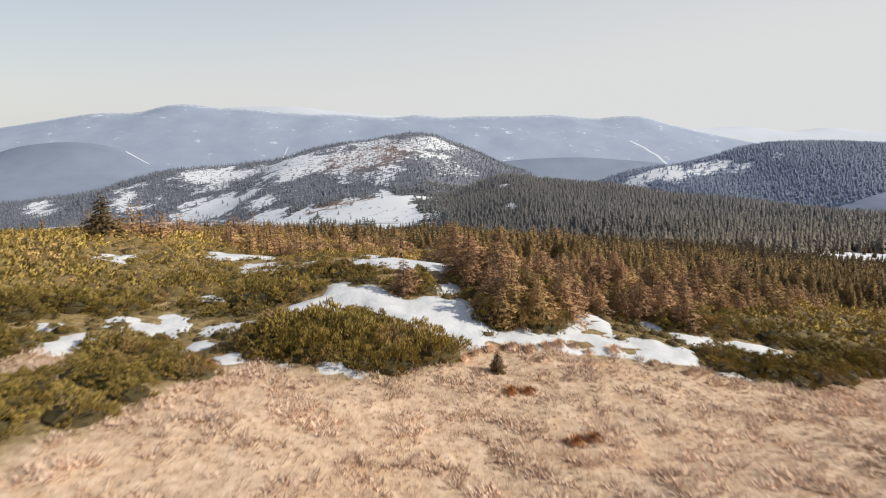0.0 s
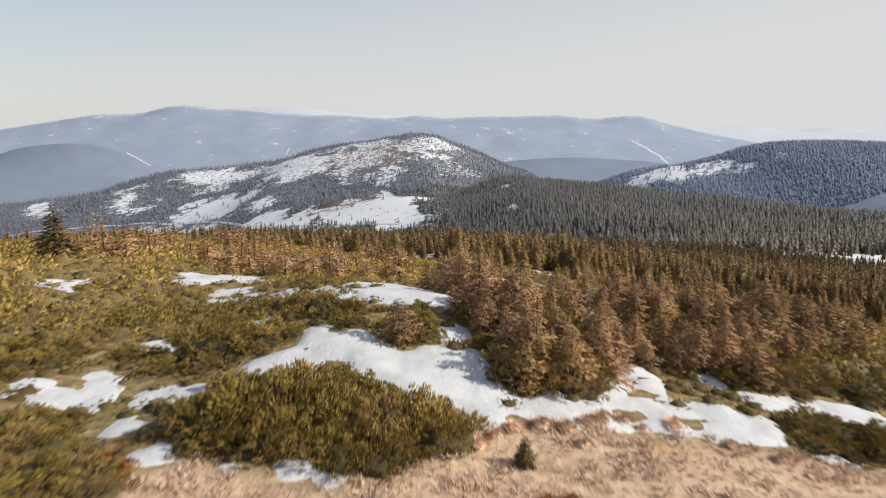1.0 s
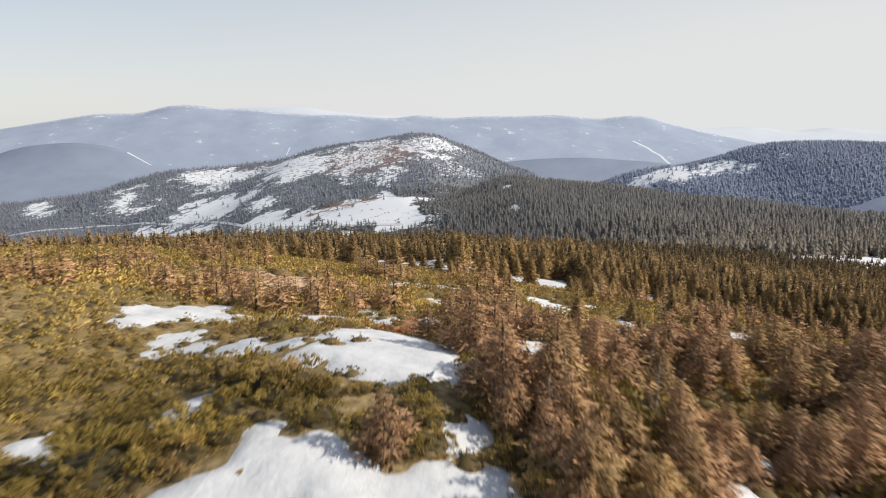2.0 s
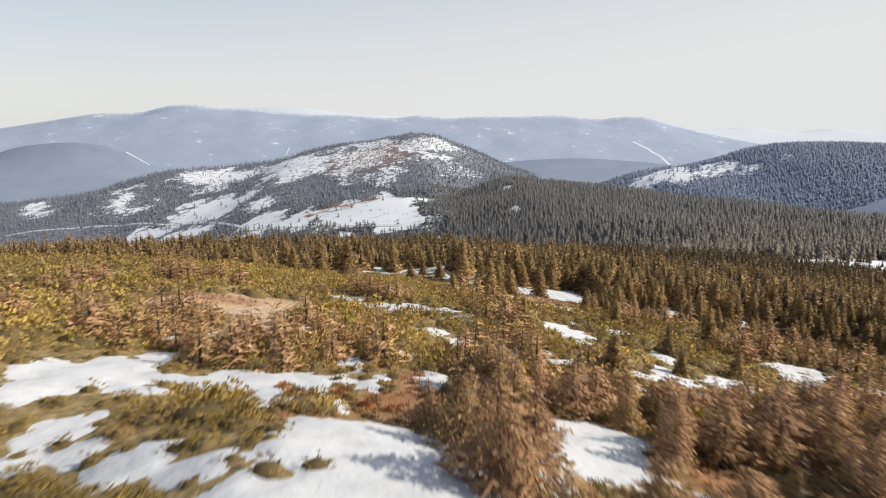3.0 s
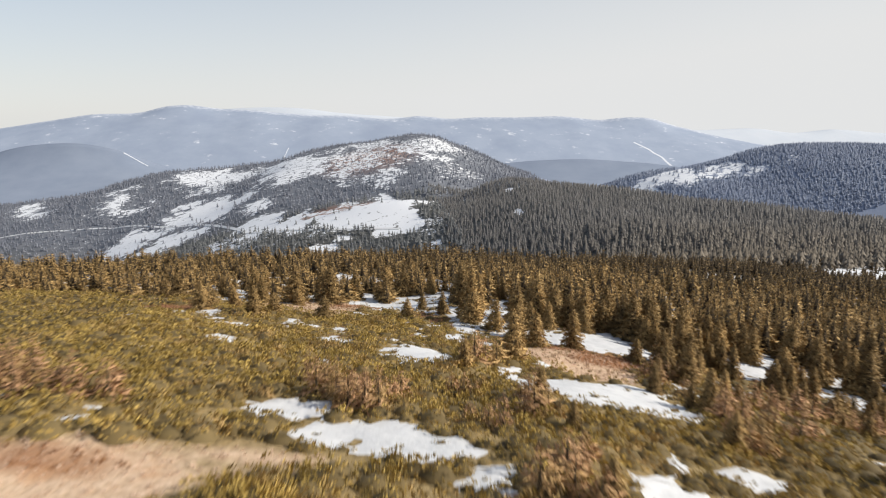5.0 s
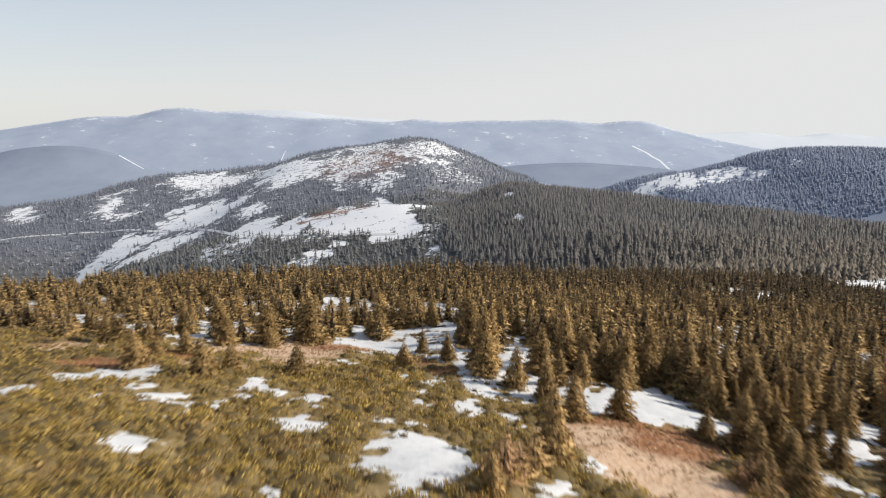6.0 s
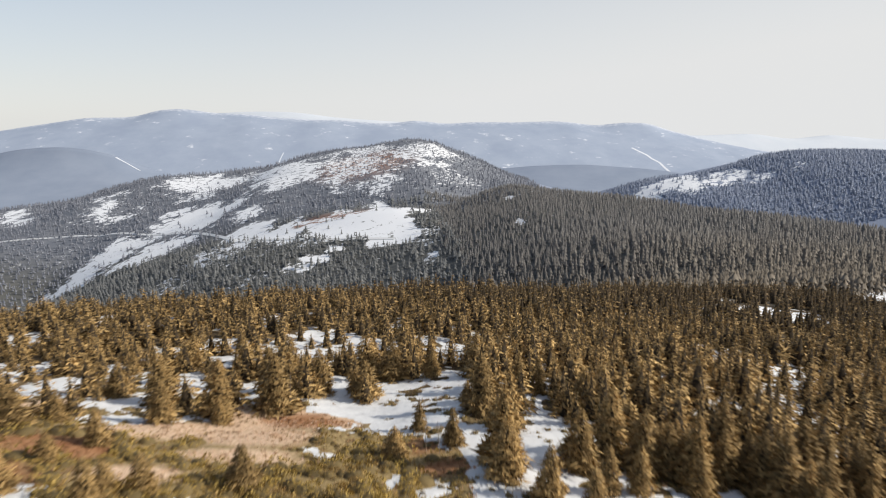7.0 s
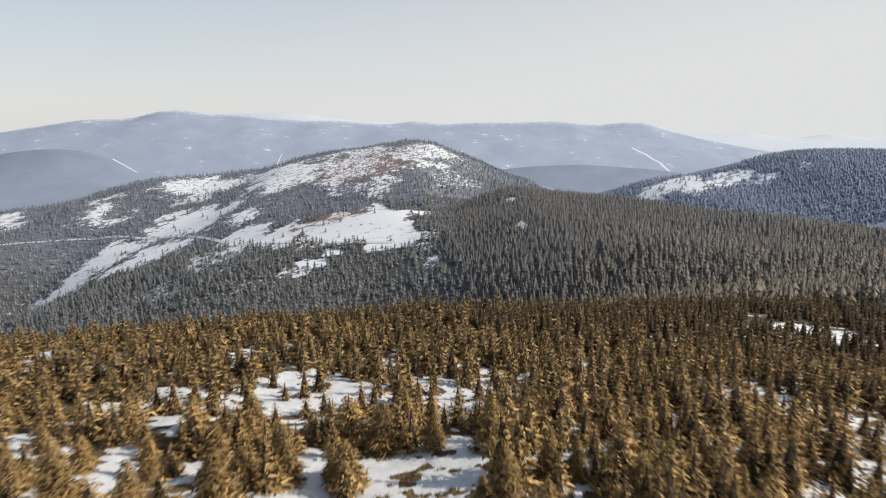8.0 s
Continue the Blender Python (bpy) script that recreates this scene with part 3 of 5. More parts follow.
def reach(x, y, spots, grow=1.0):
    """How far inside the nearest patch a place lies, in metres (below nought: outside)."""
    best = np.full(np.shape(x), -9.0)
    for cx, cy, rx, ry in spots:
        best = np.maximum(best, (grow - np.hypot((x - cx) / rx, (y - cy) / ry)) * max(min(rx, ry), 0.4))
    return best


MEADOW_X = (-40, -12, -7.1, -7.0, -6.4, -5.7, -5.2, -4.3, -2.7, -1.2, 0.1, 1.3, 1.8, 2.7, 5.3, 7.2, 8.7, 9.5, 10.9, 11.8, 13.2, 14.6, 16.9, 19.4, 40)
MEADOW_Y = (7, 8, 10.7, 11.8, 13.3, 14.8, 17.6, 18.0, 17.3, 17.0, 17.8, 18.8, 19.7, 19.9, 19.8, 20.1, 19.4, 19.4, 19.5, 19.3, 18.9, 19.3, 20.6, 21.6, 23)


def snow_depth(x, y):
    x, y = np.asarray(x, float), np.asarray(y, float)
    s = reach(x, y, SNOW, 1.12)
    s = s + 0.5 * (fractal(x * 0.8, y * 0.7, 3, 3) - 0.47) * np.clip(y / 45, 0.6, 1.7)
    s = s + 1.15 * (fractal(x * 2.2, y * 1.8, 6, 4) - 0.5) * np.clip(y / 50, 0.4, 1.9)
    s = s - 1.6 * smooth(0.56, 0.68, fractal(x * 0.55, y * 0.45, 13, 3)) * smooth(48, 80, y)
    wood = smooth(150, 172, y + 0.3 * np.abs(x))
    glade = 5.0 * (fractal(x * 0.1, y * 0.1, 11, 4) - 0.60 + 0.06 * smooth(0, 12, x))
    floor = 4.0 * (fractal(x * 0.17, y * 0.17, 12, 4) - 0.49 - 0.09 * smooth(15, 24, x))
    s = np.maximum(s, floor * smooth(104, 120, y + 0.2 * x) * smooth(3, 10, x) - 2.0 * (1 - smooth(104, 120, y + 0.2 * x) * smooth(3, 10, x)))
    s = s - 3.0 * np.maximum(np.interp(x, MEADOW_X, MEADOW_Y) - y, 0) * (y < 24)
    s = np.maximum(s, np.where(wood > 0, glade * wood - 1.2 * (1 - wood), -9))
    return s - 3.0 * np.maximum(reach(x, y, STRAW, 0.9) + 0.1, 0) * (y > 50)


def straw_depth(x, y):
    x, y = np.asarray(x, float), np.asarray(y, float)
    front = np.interp(x, MEADOW_X, MEADOW_Y) - y + 0.5 * (fractal(x * 0.8, y * 0.8, 21) - 0.5)
    return np.maximum(front, reach(x, y, STRAW, 1.05) + 0.9 * (fractal(x * 0.6, y * 0.6, 22) - 0.5))


def heath_depth(x, y):
    return reach(np.asarray(x, float), np.asarray(y, float), HEATH, 1.0) + 0.6 * (fractal(np.asarray(x) * 0.7, np.asarray(y) * 0.7, 23) - 0.5)


# ---- meshes ----
def mesh_of(name, verts, tris, mat, kinds=None, core=None, flat=True, normals=None):
    verts, tris = np.asarray(verts, np.float32), np.asarray(tris, np.int32)
    me = bpy.data.meshes.new(name)
    me.vertices.add(len(verts))
    me.vertices.foreach_set("co", verts.ravel())
    me.loops.add(tris.size)
    me.loops.foreach_set("vertex_index", tris.ravel())
    me.polygons.add(len(tris))
    me.polygons.foreach_set("loop_start", np.arange(0, tris.size, tris.shape[1], dtype=np.int32))
    me.polygons.foreach_set("use_smooth", np.full(len(tris), not flat))
    me.update(calc_edges=True)
    me.validate()
    me.materials.append(mat)
    if normals is not None:
        me.polygons.foreach_set("use_smooth", np.ones(len(tris), bool))
        me.attributes.new("custom_normal", "FLOAT_VECTOR", "POINT").data.foreach_set("vector", np.asarray(normals, np.float32).ravel())
    if kinds is not None:
        me.materials.append(core)
        me.polygons.foreach_set("material_index", np.asarray(kinds, np.int32))
    return me


def grid_mesh(name, xs, ys, height, mat, keep=None):
    X, Y = np.meshgrid(xs, ys)
    Z = height(X, Y)
    w = len(xs)
    i = (np.arange(len(ys) - 1)[:, None] * w + np.arange(w - 1)).ravel()
    quads = np.stack([i, i + 1, i + w + 1, i + w], -1)
    verts = np.stack([X.ravel(), Y.ravel(), Z.ravel()], -1)
    if keep is not None:
        k = keep(X, Y).ravel()
        quads = quads[k[quads].any(1)]
        used = np.unique(quads)
        back = np.zeros(len(verts), np.int64)
        back[used] = np.arange(len(used))
        verts, quads = verts[used], back[quads]
    return mesh_of(name, verts, quads, mat, flat=False), verts


def round_normals(v, radius, rise):
    n = np.column_stack([v[:, 0] / radius, v[:, 1] / radius, np.full(len(v), rise)])
    return n / np.linalg.norm(n, axis=1)[:, None]


def outward(v, f, radius, rise):
    """Turn every triangle so that it faces out of the plant."""
    n = round_normals(v, radius, rise)[f].sum(1)
    g = np.cross(v[f[:, 1]] - v[f[:, 0]], v[f[:, 2]] - v[f[:, 0]])
    return np.where(((n * g).sum(1) < 0)[:, None], f[:, ::-1], f)


def soft_normals(v, f, radius, rise, share=0.5):
    """Normals half their own and half those of the round outline of the crown or bush, as many fine needles give them."""
    g = np.cross(v[f[:, 1]] - v[f[:, 0]], v[f[:, 2]] - v[f[:, 0]])
    own = np.zeros_like(v)
    for i in range(3):
        np.add.at(own, f[:, i], g)
    own = own / np.maximum(np.linalg.norm(own, axis=1), 1e-9)[:, None]
    n = (1 - share) * own + share * round_normals(v, radius, rise)
    return n / np.linalg.norm(n, axis=1)[:, None]


def scatter(shapes, places, sizes, turns, picks, wides=None, soft=None):
    """Many copies of a few shapes in one set of triangles, with soft normals where asked for."""
    V, F, K, N, base = [], [], [], [], 0
    for k, (v, f, *kinds) in enumerate(shapes):
        sel = np.where(picks == k)[0]
        if not len(sel):
            continue
        c, s = np.cos(turns[sel])[:, None], np.sin(turns[sel])[:, None]
        wide = sizes[sel][:, None] if wides is None else wides[sel][:, None]
        x = (v[:, 0] * c - v[:, 1] * s) * wide + places[sel, 0][:, None]
        y = (v[:, 0] * s + v[:, 1] * c) * wide + places[sel, 1][:, None]
        z = v[:, 2] * sizes[sel][:, None] + places[sel, 2][:, None]
        V.append(np.stack([x, y, z], -1).reshape(-1, 3))
        F.append((f[None] + (np.arange(len(sel)) * len(v))[:, None, None]).reshape(-1, 3) + base)
        K += [np.tile(m, len(sel)) for m in kinds]
        if soft:
            m = soft_normals(v, f, *soft)
            N.append(np.stack([m[:, 0] * c - m[:, 1] * s, m[:, 0] * s + m[:, 1] * c, m[:, 2] + 0 * c], -1).reshape(-1, 3))
        base += len(sel) * len(v)
    return (np.concatenate(V), np.concatenate(F)) + ((np.concatenate(K),) if K else ()) + ((np.concatenate(N),) if soft else ())


# ---- plants ----
CROWN, BUSH, AFAR = (0.10, 0.42), (1.0, 0.7), (0.10, 1.3, 0.88)  # how steeply the needles of crowns and bushes face outward


def spruce_boughs(rng, whorls=12, per=7, spread=0.18, low=0.05, twigs=3, ragged=0.3, core=0.5, lift=0.0, fine=1.0):
    """A crown one metre high: whorls of drooping boughs set with short needled twigs, round a dark inner cone."""
    V, F, K = [], [], []
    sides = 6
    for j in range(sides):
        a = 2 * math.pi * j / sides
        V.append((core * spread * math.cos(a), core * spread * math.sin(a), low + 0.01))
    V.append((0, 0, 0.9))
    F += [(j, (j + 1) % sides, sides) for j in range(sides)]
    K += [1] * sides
    lean, bulge = rng.uniform(0, 6.283), rng.uniform(0.6, 0.8)
    for k in range(whorls):
        f = k / (whorls - 1)
        z = low + (0.95 - low) * f**0.92
        long = (spread * (1 - z) ** bulge + 0.012) * rng.uniform(0.8, 1.18)
        n = max(3, round(per * (0.45 + 0.65 * (1 - f))))
        turn = rng.uniform(0, 6.283)
        for j in range(n):
            if rng.random() < 0.25 * ragged:
                continue
            a = turn + 2 * math.pi * (j + rng.uniform(-0.4, 0.4)) / n
            L = long * rng.uniform(1 - ragged, 1 + ragged) * (1 + 0.14 * math.cos(a - lean))
            out, side = Vector((math.cos(a), math.sin(a), 0)), Vector((-math.sin(a), math.cos(a), 0))
            zz = z + rng.uniform(-0.025, 0.025)
            drop = L * (rng.uniform(0.2, 0.7) - lift)
            root = Vector((0, 0, zz + 0.25 * L))
            tip = out * L + Vector((0, 0, zz - drop))
            for q in range(twigs):
                g = rng.uniform(0.4, 1.0)
                p = root.lerp(tip, g) + side * (rng.uniform(-0.4, 0.4) * L * g)
                d = (out * rng.uniform(0.3, 1.0) + side * rng.uniform(-0.8, 0.8) + Vector((0, 0, rng.uniform(-0.6, 0.5)))) * (L * rng.uniform(0.28, 0.48) * fine + 0.01)
                w = d.cross(Vector((rng.uniform(-1, 1), rng.uniform(-1, 1), rng.uniform(-1, 1)))).normalized() * (0.06 * L * rng.uniform(0.8, 1.5) * fine + 0.004)
                b = len(V)
                V += [tuple(p - d * 0.4 + w), tuple(p - d * 0.4 - w), tuple(p + d)]
                F.append((b, b + 1, b + 2))
                K.append(0)
    b = len(V)
    V += [(0.014, 0, 0.86), (-0.012, 0.01, 0.86), (0, 0, 1.03)]
    F.append((b, b + 1, b + 2))
    K.append(0)
    V, F = np.array(V), np.array(F)
    return V, outward(V, F, *CROWN), np.array(K)


def spruce_simple(rng, whorls=6, points=6, spread=0.2, low=0.08):
    """A spruce seen from afar: ragged skirts one over another."""
    V, F = [], []
    for k in range(whorls):
        z = low + (0.86 - low) * k / (whorls - 1)
        top = min(1.0, z + 1.5 * (0.9 - low) / whorls)
        r = (spread * (1 - z) ** 0.85 + 0.015) * rng.uniform(0.82, 1.15)
        c = len(V)
        V.append((rng.uniform(-0.01, 0.01), rng.uniform(-0.01, 0.01), top + rng.uniform(-0.02, 0.02)))
        turn = rng.uniform(0, 6)
        for j in range(points):
            a, half = turn + 2 * math.pi * j / points, math.pi / points
            R = r * rng.uniform(0.7, 1.25)
            V.append((R * math.cos(a), R * math.sin(a), z - 0.25 * R + rng.uniform(-0.02, 0.02)))
            V.append((0.5 * r * math.cos(a + half), 0.5 * r * math.sin(a + half), z + 0.35 * r))
        for j in range(points):
            p, q, s = c + 1 + 2 * j, c + 2 + 2 * j, c + 1 + (2 * j + 2) % (2 * points)
            F.extend(((c, p, q), (c, q, s)))
    V, F = np.array(V), np.array(F)
    return V, outward(V, F, *CROWN)


def joined(*shapes):
    V, F, base = [], [], 0
    for v, f in shapes:
        V.append(v)
        F.append(f + base)
        base += len(v)
    return np.concatenate(V), np.concatenate(F)


def trunk_shape(sides=6, r=0.018, top=0.96):
    V, F = [], []
    for k, (z, f) in enumerate(((-0.03, 1.35), (0.06, 1.0), (0.5, 0.6), (top, 0.08))):
        for j in range(sides):
            a = 2 * math.pi * j / sides
            V.append((r * f * math.cos(a) + 0.004 * math.sin(3 * z), r * f * math.sin(a), z))
        if k:
            for j in range(sides):
                a, b = (k - 1) * sides + j, (k - 1) * sides + (j + 1) % sides
                F.extend(((a, b, b + sides), (a, b + sides, a + sides)))
    return np.array(V), np.array(F)


def pine_shoots(rng, branches, shoots, high=0.75, long=0.13, wide=0.03, solid=True):
    """A low bush about one metre in radius: branch ends over a lumpy dome, each a tight cluster of upright brush-like shoots."""
    V, F = [], []
    lobes = [(rng.uniform(-0.6, 0.6), rng.uniform(-0.6, 0.6), rng.uniform(0.3, 0.55), rng.uniform(0.6, 1.1)) for _ in range(8)]
    for _ in range(branches):
        a, r = rng.uniform(0, 6.283), rng.random() ** 0.5
        x, y = r * math.cos(a), r * math.sin(a)
        dome = 0.34 * max(0.0, 1 - r * r) ** 0.5
        for lx, ly, lr, lh in lobes:
            dome = max(dome, lh * max(0.0, 1 - ((x - lx) ** 2 + (y - ly) ** 2) / lr**2) ** 0.5)
        z = high * dome * rng.uniform(0.72, 1.06)
        for _ in range(shoots):
            t, q = rng.uniform(0, 6.283), 0.11 * rng.random() ** 0.6
            p = Vector((x + q * math.cos(t), y + q * math.sin(t), z - 1.5 * q * rng.random()))
            up = Vector((0.75 * x + 2.2 * q * math.cos(t) + rng.uniform(-0.2, 0.2), 0.75 * y + 2.2 * q * math.sin(t) + rng.uniform(-0.2, 0.2), rng.uniform(0.6, 1.0))).normalized()
            L, w = long * rng.uniform(0.65, 1.3), wide * rng.uniform(0.7, 1.3)
            s = up.orthogonal().normalized()
            o = up.cross(s)
            g = rng.uniform(0, 6.283)
            ring = [s * (w * math.cos(g + 2.0944 * i)) + o * (w * math.sin(g + 2.0944 * i)) for i in range(3)]
            b = len(V)
            if solid:
                V += [tuple(p + d - up * L * 0.1) for d in ring] + [tuple(p + up * L)]
                F += [(b, b + 1, b + 3), (b + 1, b + 2, b + 3), (b + 2, b, b + 3)]
            else:
                V += [tuple(p + ring[0] - up * L * 0.2), tuple(p - ring[0] + up * L * 0.1), tuple(p + up * L)]
                F.append((b, b + 1, b + 2))
    V, F = np.array(V), np.array(F)
    return V, (F if solid else outward(V, F, *BUSH))


def cushion(rng, rings=4, sides=9, high=0.3, radius=0.6):
    """The dark inside of a low bush."""
    V, F = [(0, 0, high)], []
    for k in range(1, rings + 1):
        for j in range(sides):
            a = 2 * math.pi * (j + 0.5 * (k % 2)) / sides
            r = radius * math.sin(0.5 * math.pi * k / rings) * rng.uniform(0.85, 1.1)
            z = high * math.cos(0.5 * math.pi * k / rings) * rng.uniform(0.75, 1.05) - (0.12 if k == rings else 0)
            V.append((r * math.cos(a), r * math.sin(a), z))
    for j in range(sides):
        F.append((0, 1 + j, 1 + (j + 1) % sides))
    for k in range(rings - 1):
        for j in range(sides):
            a, b = 1 + k * sides + j, 1 + k * sides + (j + 1) % sides
            F.extend(((a, a + sides, b + sides), (a, b + sides, b)))
    return np.array(V), np.array(F)


def tuft(rng, blades=18, high=0.17, spread=0.24, wide=0.016):
    V, F = [], []
    for _ in range(blades):
        a, r = rng.uniform(0, 6.283), spread * 0.6 * math.sqrt(rng.random())
        x, y = r * math.cos(a), r * math.sin(a)
        b, o, w = rng.uniform(0, 6.283), spread * rng.uniform(0.2, 0.9), wide
        c = len(V)
        V.extend(((x - w * math.sin(b), y + w * math.cos(b), -0.03), (x + w * math.sin(b), y - w * math.cos(b), -0.03),
                  (x + o * math.cos(b), y + o * math.sin(b), high * rng.uniform(0.4, 1.1))))
        F.append((c, c + 1, c + 2))
    return np.array(V), np.array(F)


def part(name, me, parent, label=""):
    ob = new(name, me)
    ob.parent = parent
    return tagged(ob, label)


# ---- the ground ----
def spaced(*runs):
    return np.unique(np.concatenate([np.arange(a, b, s) for a, b, s in runs]).round(3))


gx = spaced((-4900, -2000, 145), (-2000, -600, 40), (-600, -150, 13), (-150, -60, 3), (-60, -22, 1.5), (-22, 24, 0.75), (24, 60, 1.5), (60, 150, 3), (150, 260, 5), (260, 900, 13), (900, 2000, 40), (2000, 4950, 145))
gy = spaced((-900, -100, 80), (-100, -10, 6), (-10, 6, 1.2), (6, 24, 0.4), (24, 150, 1.2), (150, 340, 2.5), (340, 1000, 10), (1000, 1800, 13), (1800, 2600, 40), (2600, 4950, 150))
me, gv = grid_mesh("ground", gx, gy, ground, GROUND)
tagged(new("ground", me), "moorland hillside with dry grass, heath and snow", "ground", kind="structure")


def far_snow(x, y):
    """Open snow beyond the near slope: clearings, the bare dome, glades."""
    s = np.zeros_like(x)
    ragged = fractal(x * 0.035, y * 0.02, 33, 5)

    def spot(cx, cy, rx, ry, lean, amount):
        u, v = (x - cx) - lean * (y - cy), y - cy
        return amount * smooth(1.35, 0.6, np.hypot(u / rx, v / ry) + 1.5 * (ragged - 0.5))

    for a in FAR_SNOW:
        s = np.maximum(s, spot(*a))
    return np.maximum(s, 0.10 * smooth(620, 760, y) * smooth(300, 150, x) * smooth(-1000, -500, x))


FAR_SNOW = [
    (-235, 1440, 72, 190, -0.17, 0.75), (-435, 1549, 94, 119, -0.29, 0.75), (-408, 1400, 51, 45, -0.3, 0.6), (-90, 1368, 90, 190, -0.07, 0.58),
    (-66, 1571, 70, 85, -0.04, 0.6), (52, 1464, 67, 190, 0.04, 0.6), (-20, 1151, 39, 96, -0.02, 0.55), (86, 1192, 61, 79, 0.08, 0.35),
    (-333, 1568, 28, 110, -0.22, 0.5), (-342, 1202, 78, 107, -0.3, 1.0), (-401, 1206, 47, 42, -0.34, 0.85), (-249, 1117, 27, 53, -0.23, 0.75),
    (-213, 1005, 39, 47, -0.22, 0.85), (-148, 930, 48, 62, -0.17, 1.0), (-79, 899, 51, 75, -0.1, 1.0), (-15, 897, 43, 97, -0.02, 1.0),
]
FAR_SNOW += [
    (22, 925, 30, 40, 0.03, 0.8), (9, 829, 17, 64, 0.01, 0.95), (-13, 790, 26, 19, -0.02, 0.8), (29, 751, 12, 26, 0.04, 0.6),
    (-447, 1148, 37, 52, -0.4, 0.95), (-455, 1104, 46, 45, -0.43, 0.9), (-474, 1078, 40, 40, -0.46, 0.85), (-479, 1033, 39, 27, -0.48, 0.85),
    (-501, 1020, 24, 28, -0.51, 0.75), (-370, 1075, 39, 35, -0.36, 0.85), (-380, 1034, 38, 36, -0.39, 0.8), (-406, 1019, 28, 24, -0.42, 0.75),
    (-331, 1073, 24, 25, -0.32, 0.8), (-69, 794, 20, 14, -0.09, 0.8), (-88, 772, 22, 17, -0.12, 0.8), (-112, 750, 25, 17, -0.16, 0.75),
]
FAR_SNOW += [
    (-139, 740, 25, 16, -0.2, 0.55), (-161, 737, 12, 16, -0.23, 0.5), (-234, 908, 34, 58, -0.28, 0.5), (-204, 918, 15, 63, -0.24, 0.7),
    (-190, 818, 17, 20, -0.25, 0.4), (-267, 813, 12, 41, -0.36, 0.5), (-814, 1492, 30, 117, -0.57, 0.9), (-766, 1457, 22, 45, -0.55, 0.6),
    (-595, 1414, 30, 98, -0.43, 0.7), (-548, 1335, 50, 23, -0.41, 0.6), (-604, 1536, 18, 29, -0.4, 0.5), (-509, 1385, 13, 35, -0.38, 0.4),
    (33, 682, 8, 16, 0.05, 0.7), (41, 800, 16, 33, 0.05, 0.5), (447, 1153, 50, 45, 0.4, 0.9), (504, 1175, 37, 84, 0.45, 0.85),
]
FAR_SNOW += [
    (563, 1154, 50, 49, 0.51, 0.65), (608, 1113, 27, 22, 0.55, 0.5), (680, 1120, 8, 20, 0.62, 0.6), (232, 325, 36, 44, 0, 0.95), (212, 285, 20, 26, 0, 0.9), (150, 282, 10, 16, 0, 0.8), (182, 322, 6, 10, 0, 0.8), (255, 340, 30, 26, 0, 0.95), (112, 250, 12, 20, 0, 0.85), (143, 881, 9, 26, 0, 0.9), (124, 704, 6, 16, 0, 0.9),
]
px, py = gv[:, 0], gv[:, 1]
masks = {
    "straw": smooth(-0.5, 0.5, straw_depth(px, py)),
    "heath": smooth(-0.6, 0.5, heath_depth(px, py)),
    "away": smooth(230, 330, py),
    # beyond and eastern pick the floors that carry painted haze
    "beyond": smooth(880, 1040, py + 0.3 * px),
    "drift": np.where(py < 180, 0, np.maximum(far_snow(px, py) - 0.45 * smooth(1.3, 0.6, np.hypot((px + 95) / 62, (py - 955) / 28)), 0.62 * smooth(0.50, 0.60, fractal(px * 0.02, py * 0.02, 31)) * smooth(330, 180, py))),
    "shaded_litter": smooth(-4, 22, py - np.maximum(132 - 0.95 * np.maximum(px, 0), 84)),
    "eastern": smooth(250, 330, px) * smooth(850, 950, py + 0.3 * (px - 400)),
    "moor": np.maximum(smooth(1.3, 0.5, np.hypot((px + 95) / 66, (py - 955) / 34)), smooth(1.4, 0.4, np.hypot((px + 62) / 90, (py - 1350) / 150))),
}
for key, values in masks.items():
    me.attributes.new(key, "FLOAT", "POINT").data.foreach_set("value", values.astype(np.float32))

# lying snow: a sheet that comes out of the ground where drifts are
def snow_top(x, y):
    return ground(x, y) + np.clip(0.16 * snow_depth(x, y), -0.3, 0.05) + 0.04 * (fractal(x * 0.8, y * 0.8, 5) - 0.35)


# the wedge of ground the camera sees, a little widened
def in_view_wedge(x, y, past=6.0):
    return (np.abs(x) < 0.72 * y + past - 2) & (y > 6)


for name, xs, ys in (("near_snow", spaced((-42, 42.1, 0.17)), spaced((9, 66.1, 0.17))),
                     ("snow_cover", spaced((-110, 110.1, 0.6)), spaced((66, 200.1, 0.6)))):
    sm, _ = grid_mesh(name, xs, ys, snow_top, SNOWY, lambda x, y: (snow_depth(x, y) > -0.12) & in_view_wedge(x, y))
    tagged(new("snow", sm), "patches of old melting snow on the moor", "snow", kind="structure")

rng = random.Random(7)
gen = np.random.default_rng(7)


def jittered(x0, x1, y0, y1, step, amount=0.45):
    xs, ys = np.meshgrid(np.arange(x0, x1, step), np.arange(y0, y1, step))
    p = np.stack([xs.ravel(), ys.ravel()], -1)
    return p + gen.uniform(-amount, amount, p.shape) * step


def grounded(p, sink=0.0):
    return np.column_stack([p, ground(p[:, 0], p[:, 1]) - sink])


# ---- dwarf pines ----
pine_kinds = []
for k in range(6):
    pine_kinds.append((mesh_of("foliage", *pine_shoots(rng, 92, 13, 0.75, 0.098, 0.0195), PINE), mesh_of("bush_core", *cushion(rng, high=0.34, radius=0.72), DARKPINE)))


def low_before_snow(x, y, deep, rise=0.62):
    """Bushes stay low where open snow lies just beyond them."""
    cap = np.full(len(x), 9.0)
    for a in (0.4, 0.9, 1.5, 2.2, 3.0):
        cap = np.where((deep(x, y + a) > 0.05) & (cap > 8), 0.22 + rise * a, cap)
    return cap


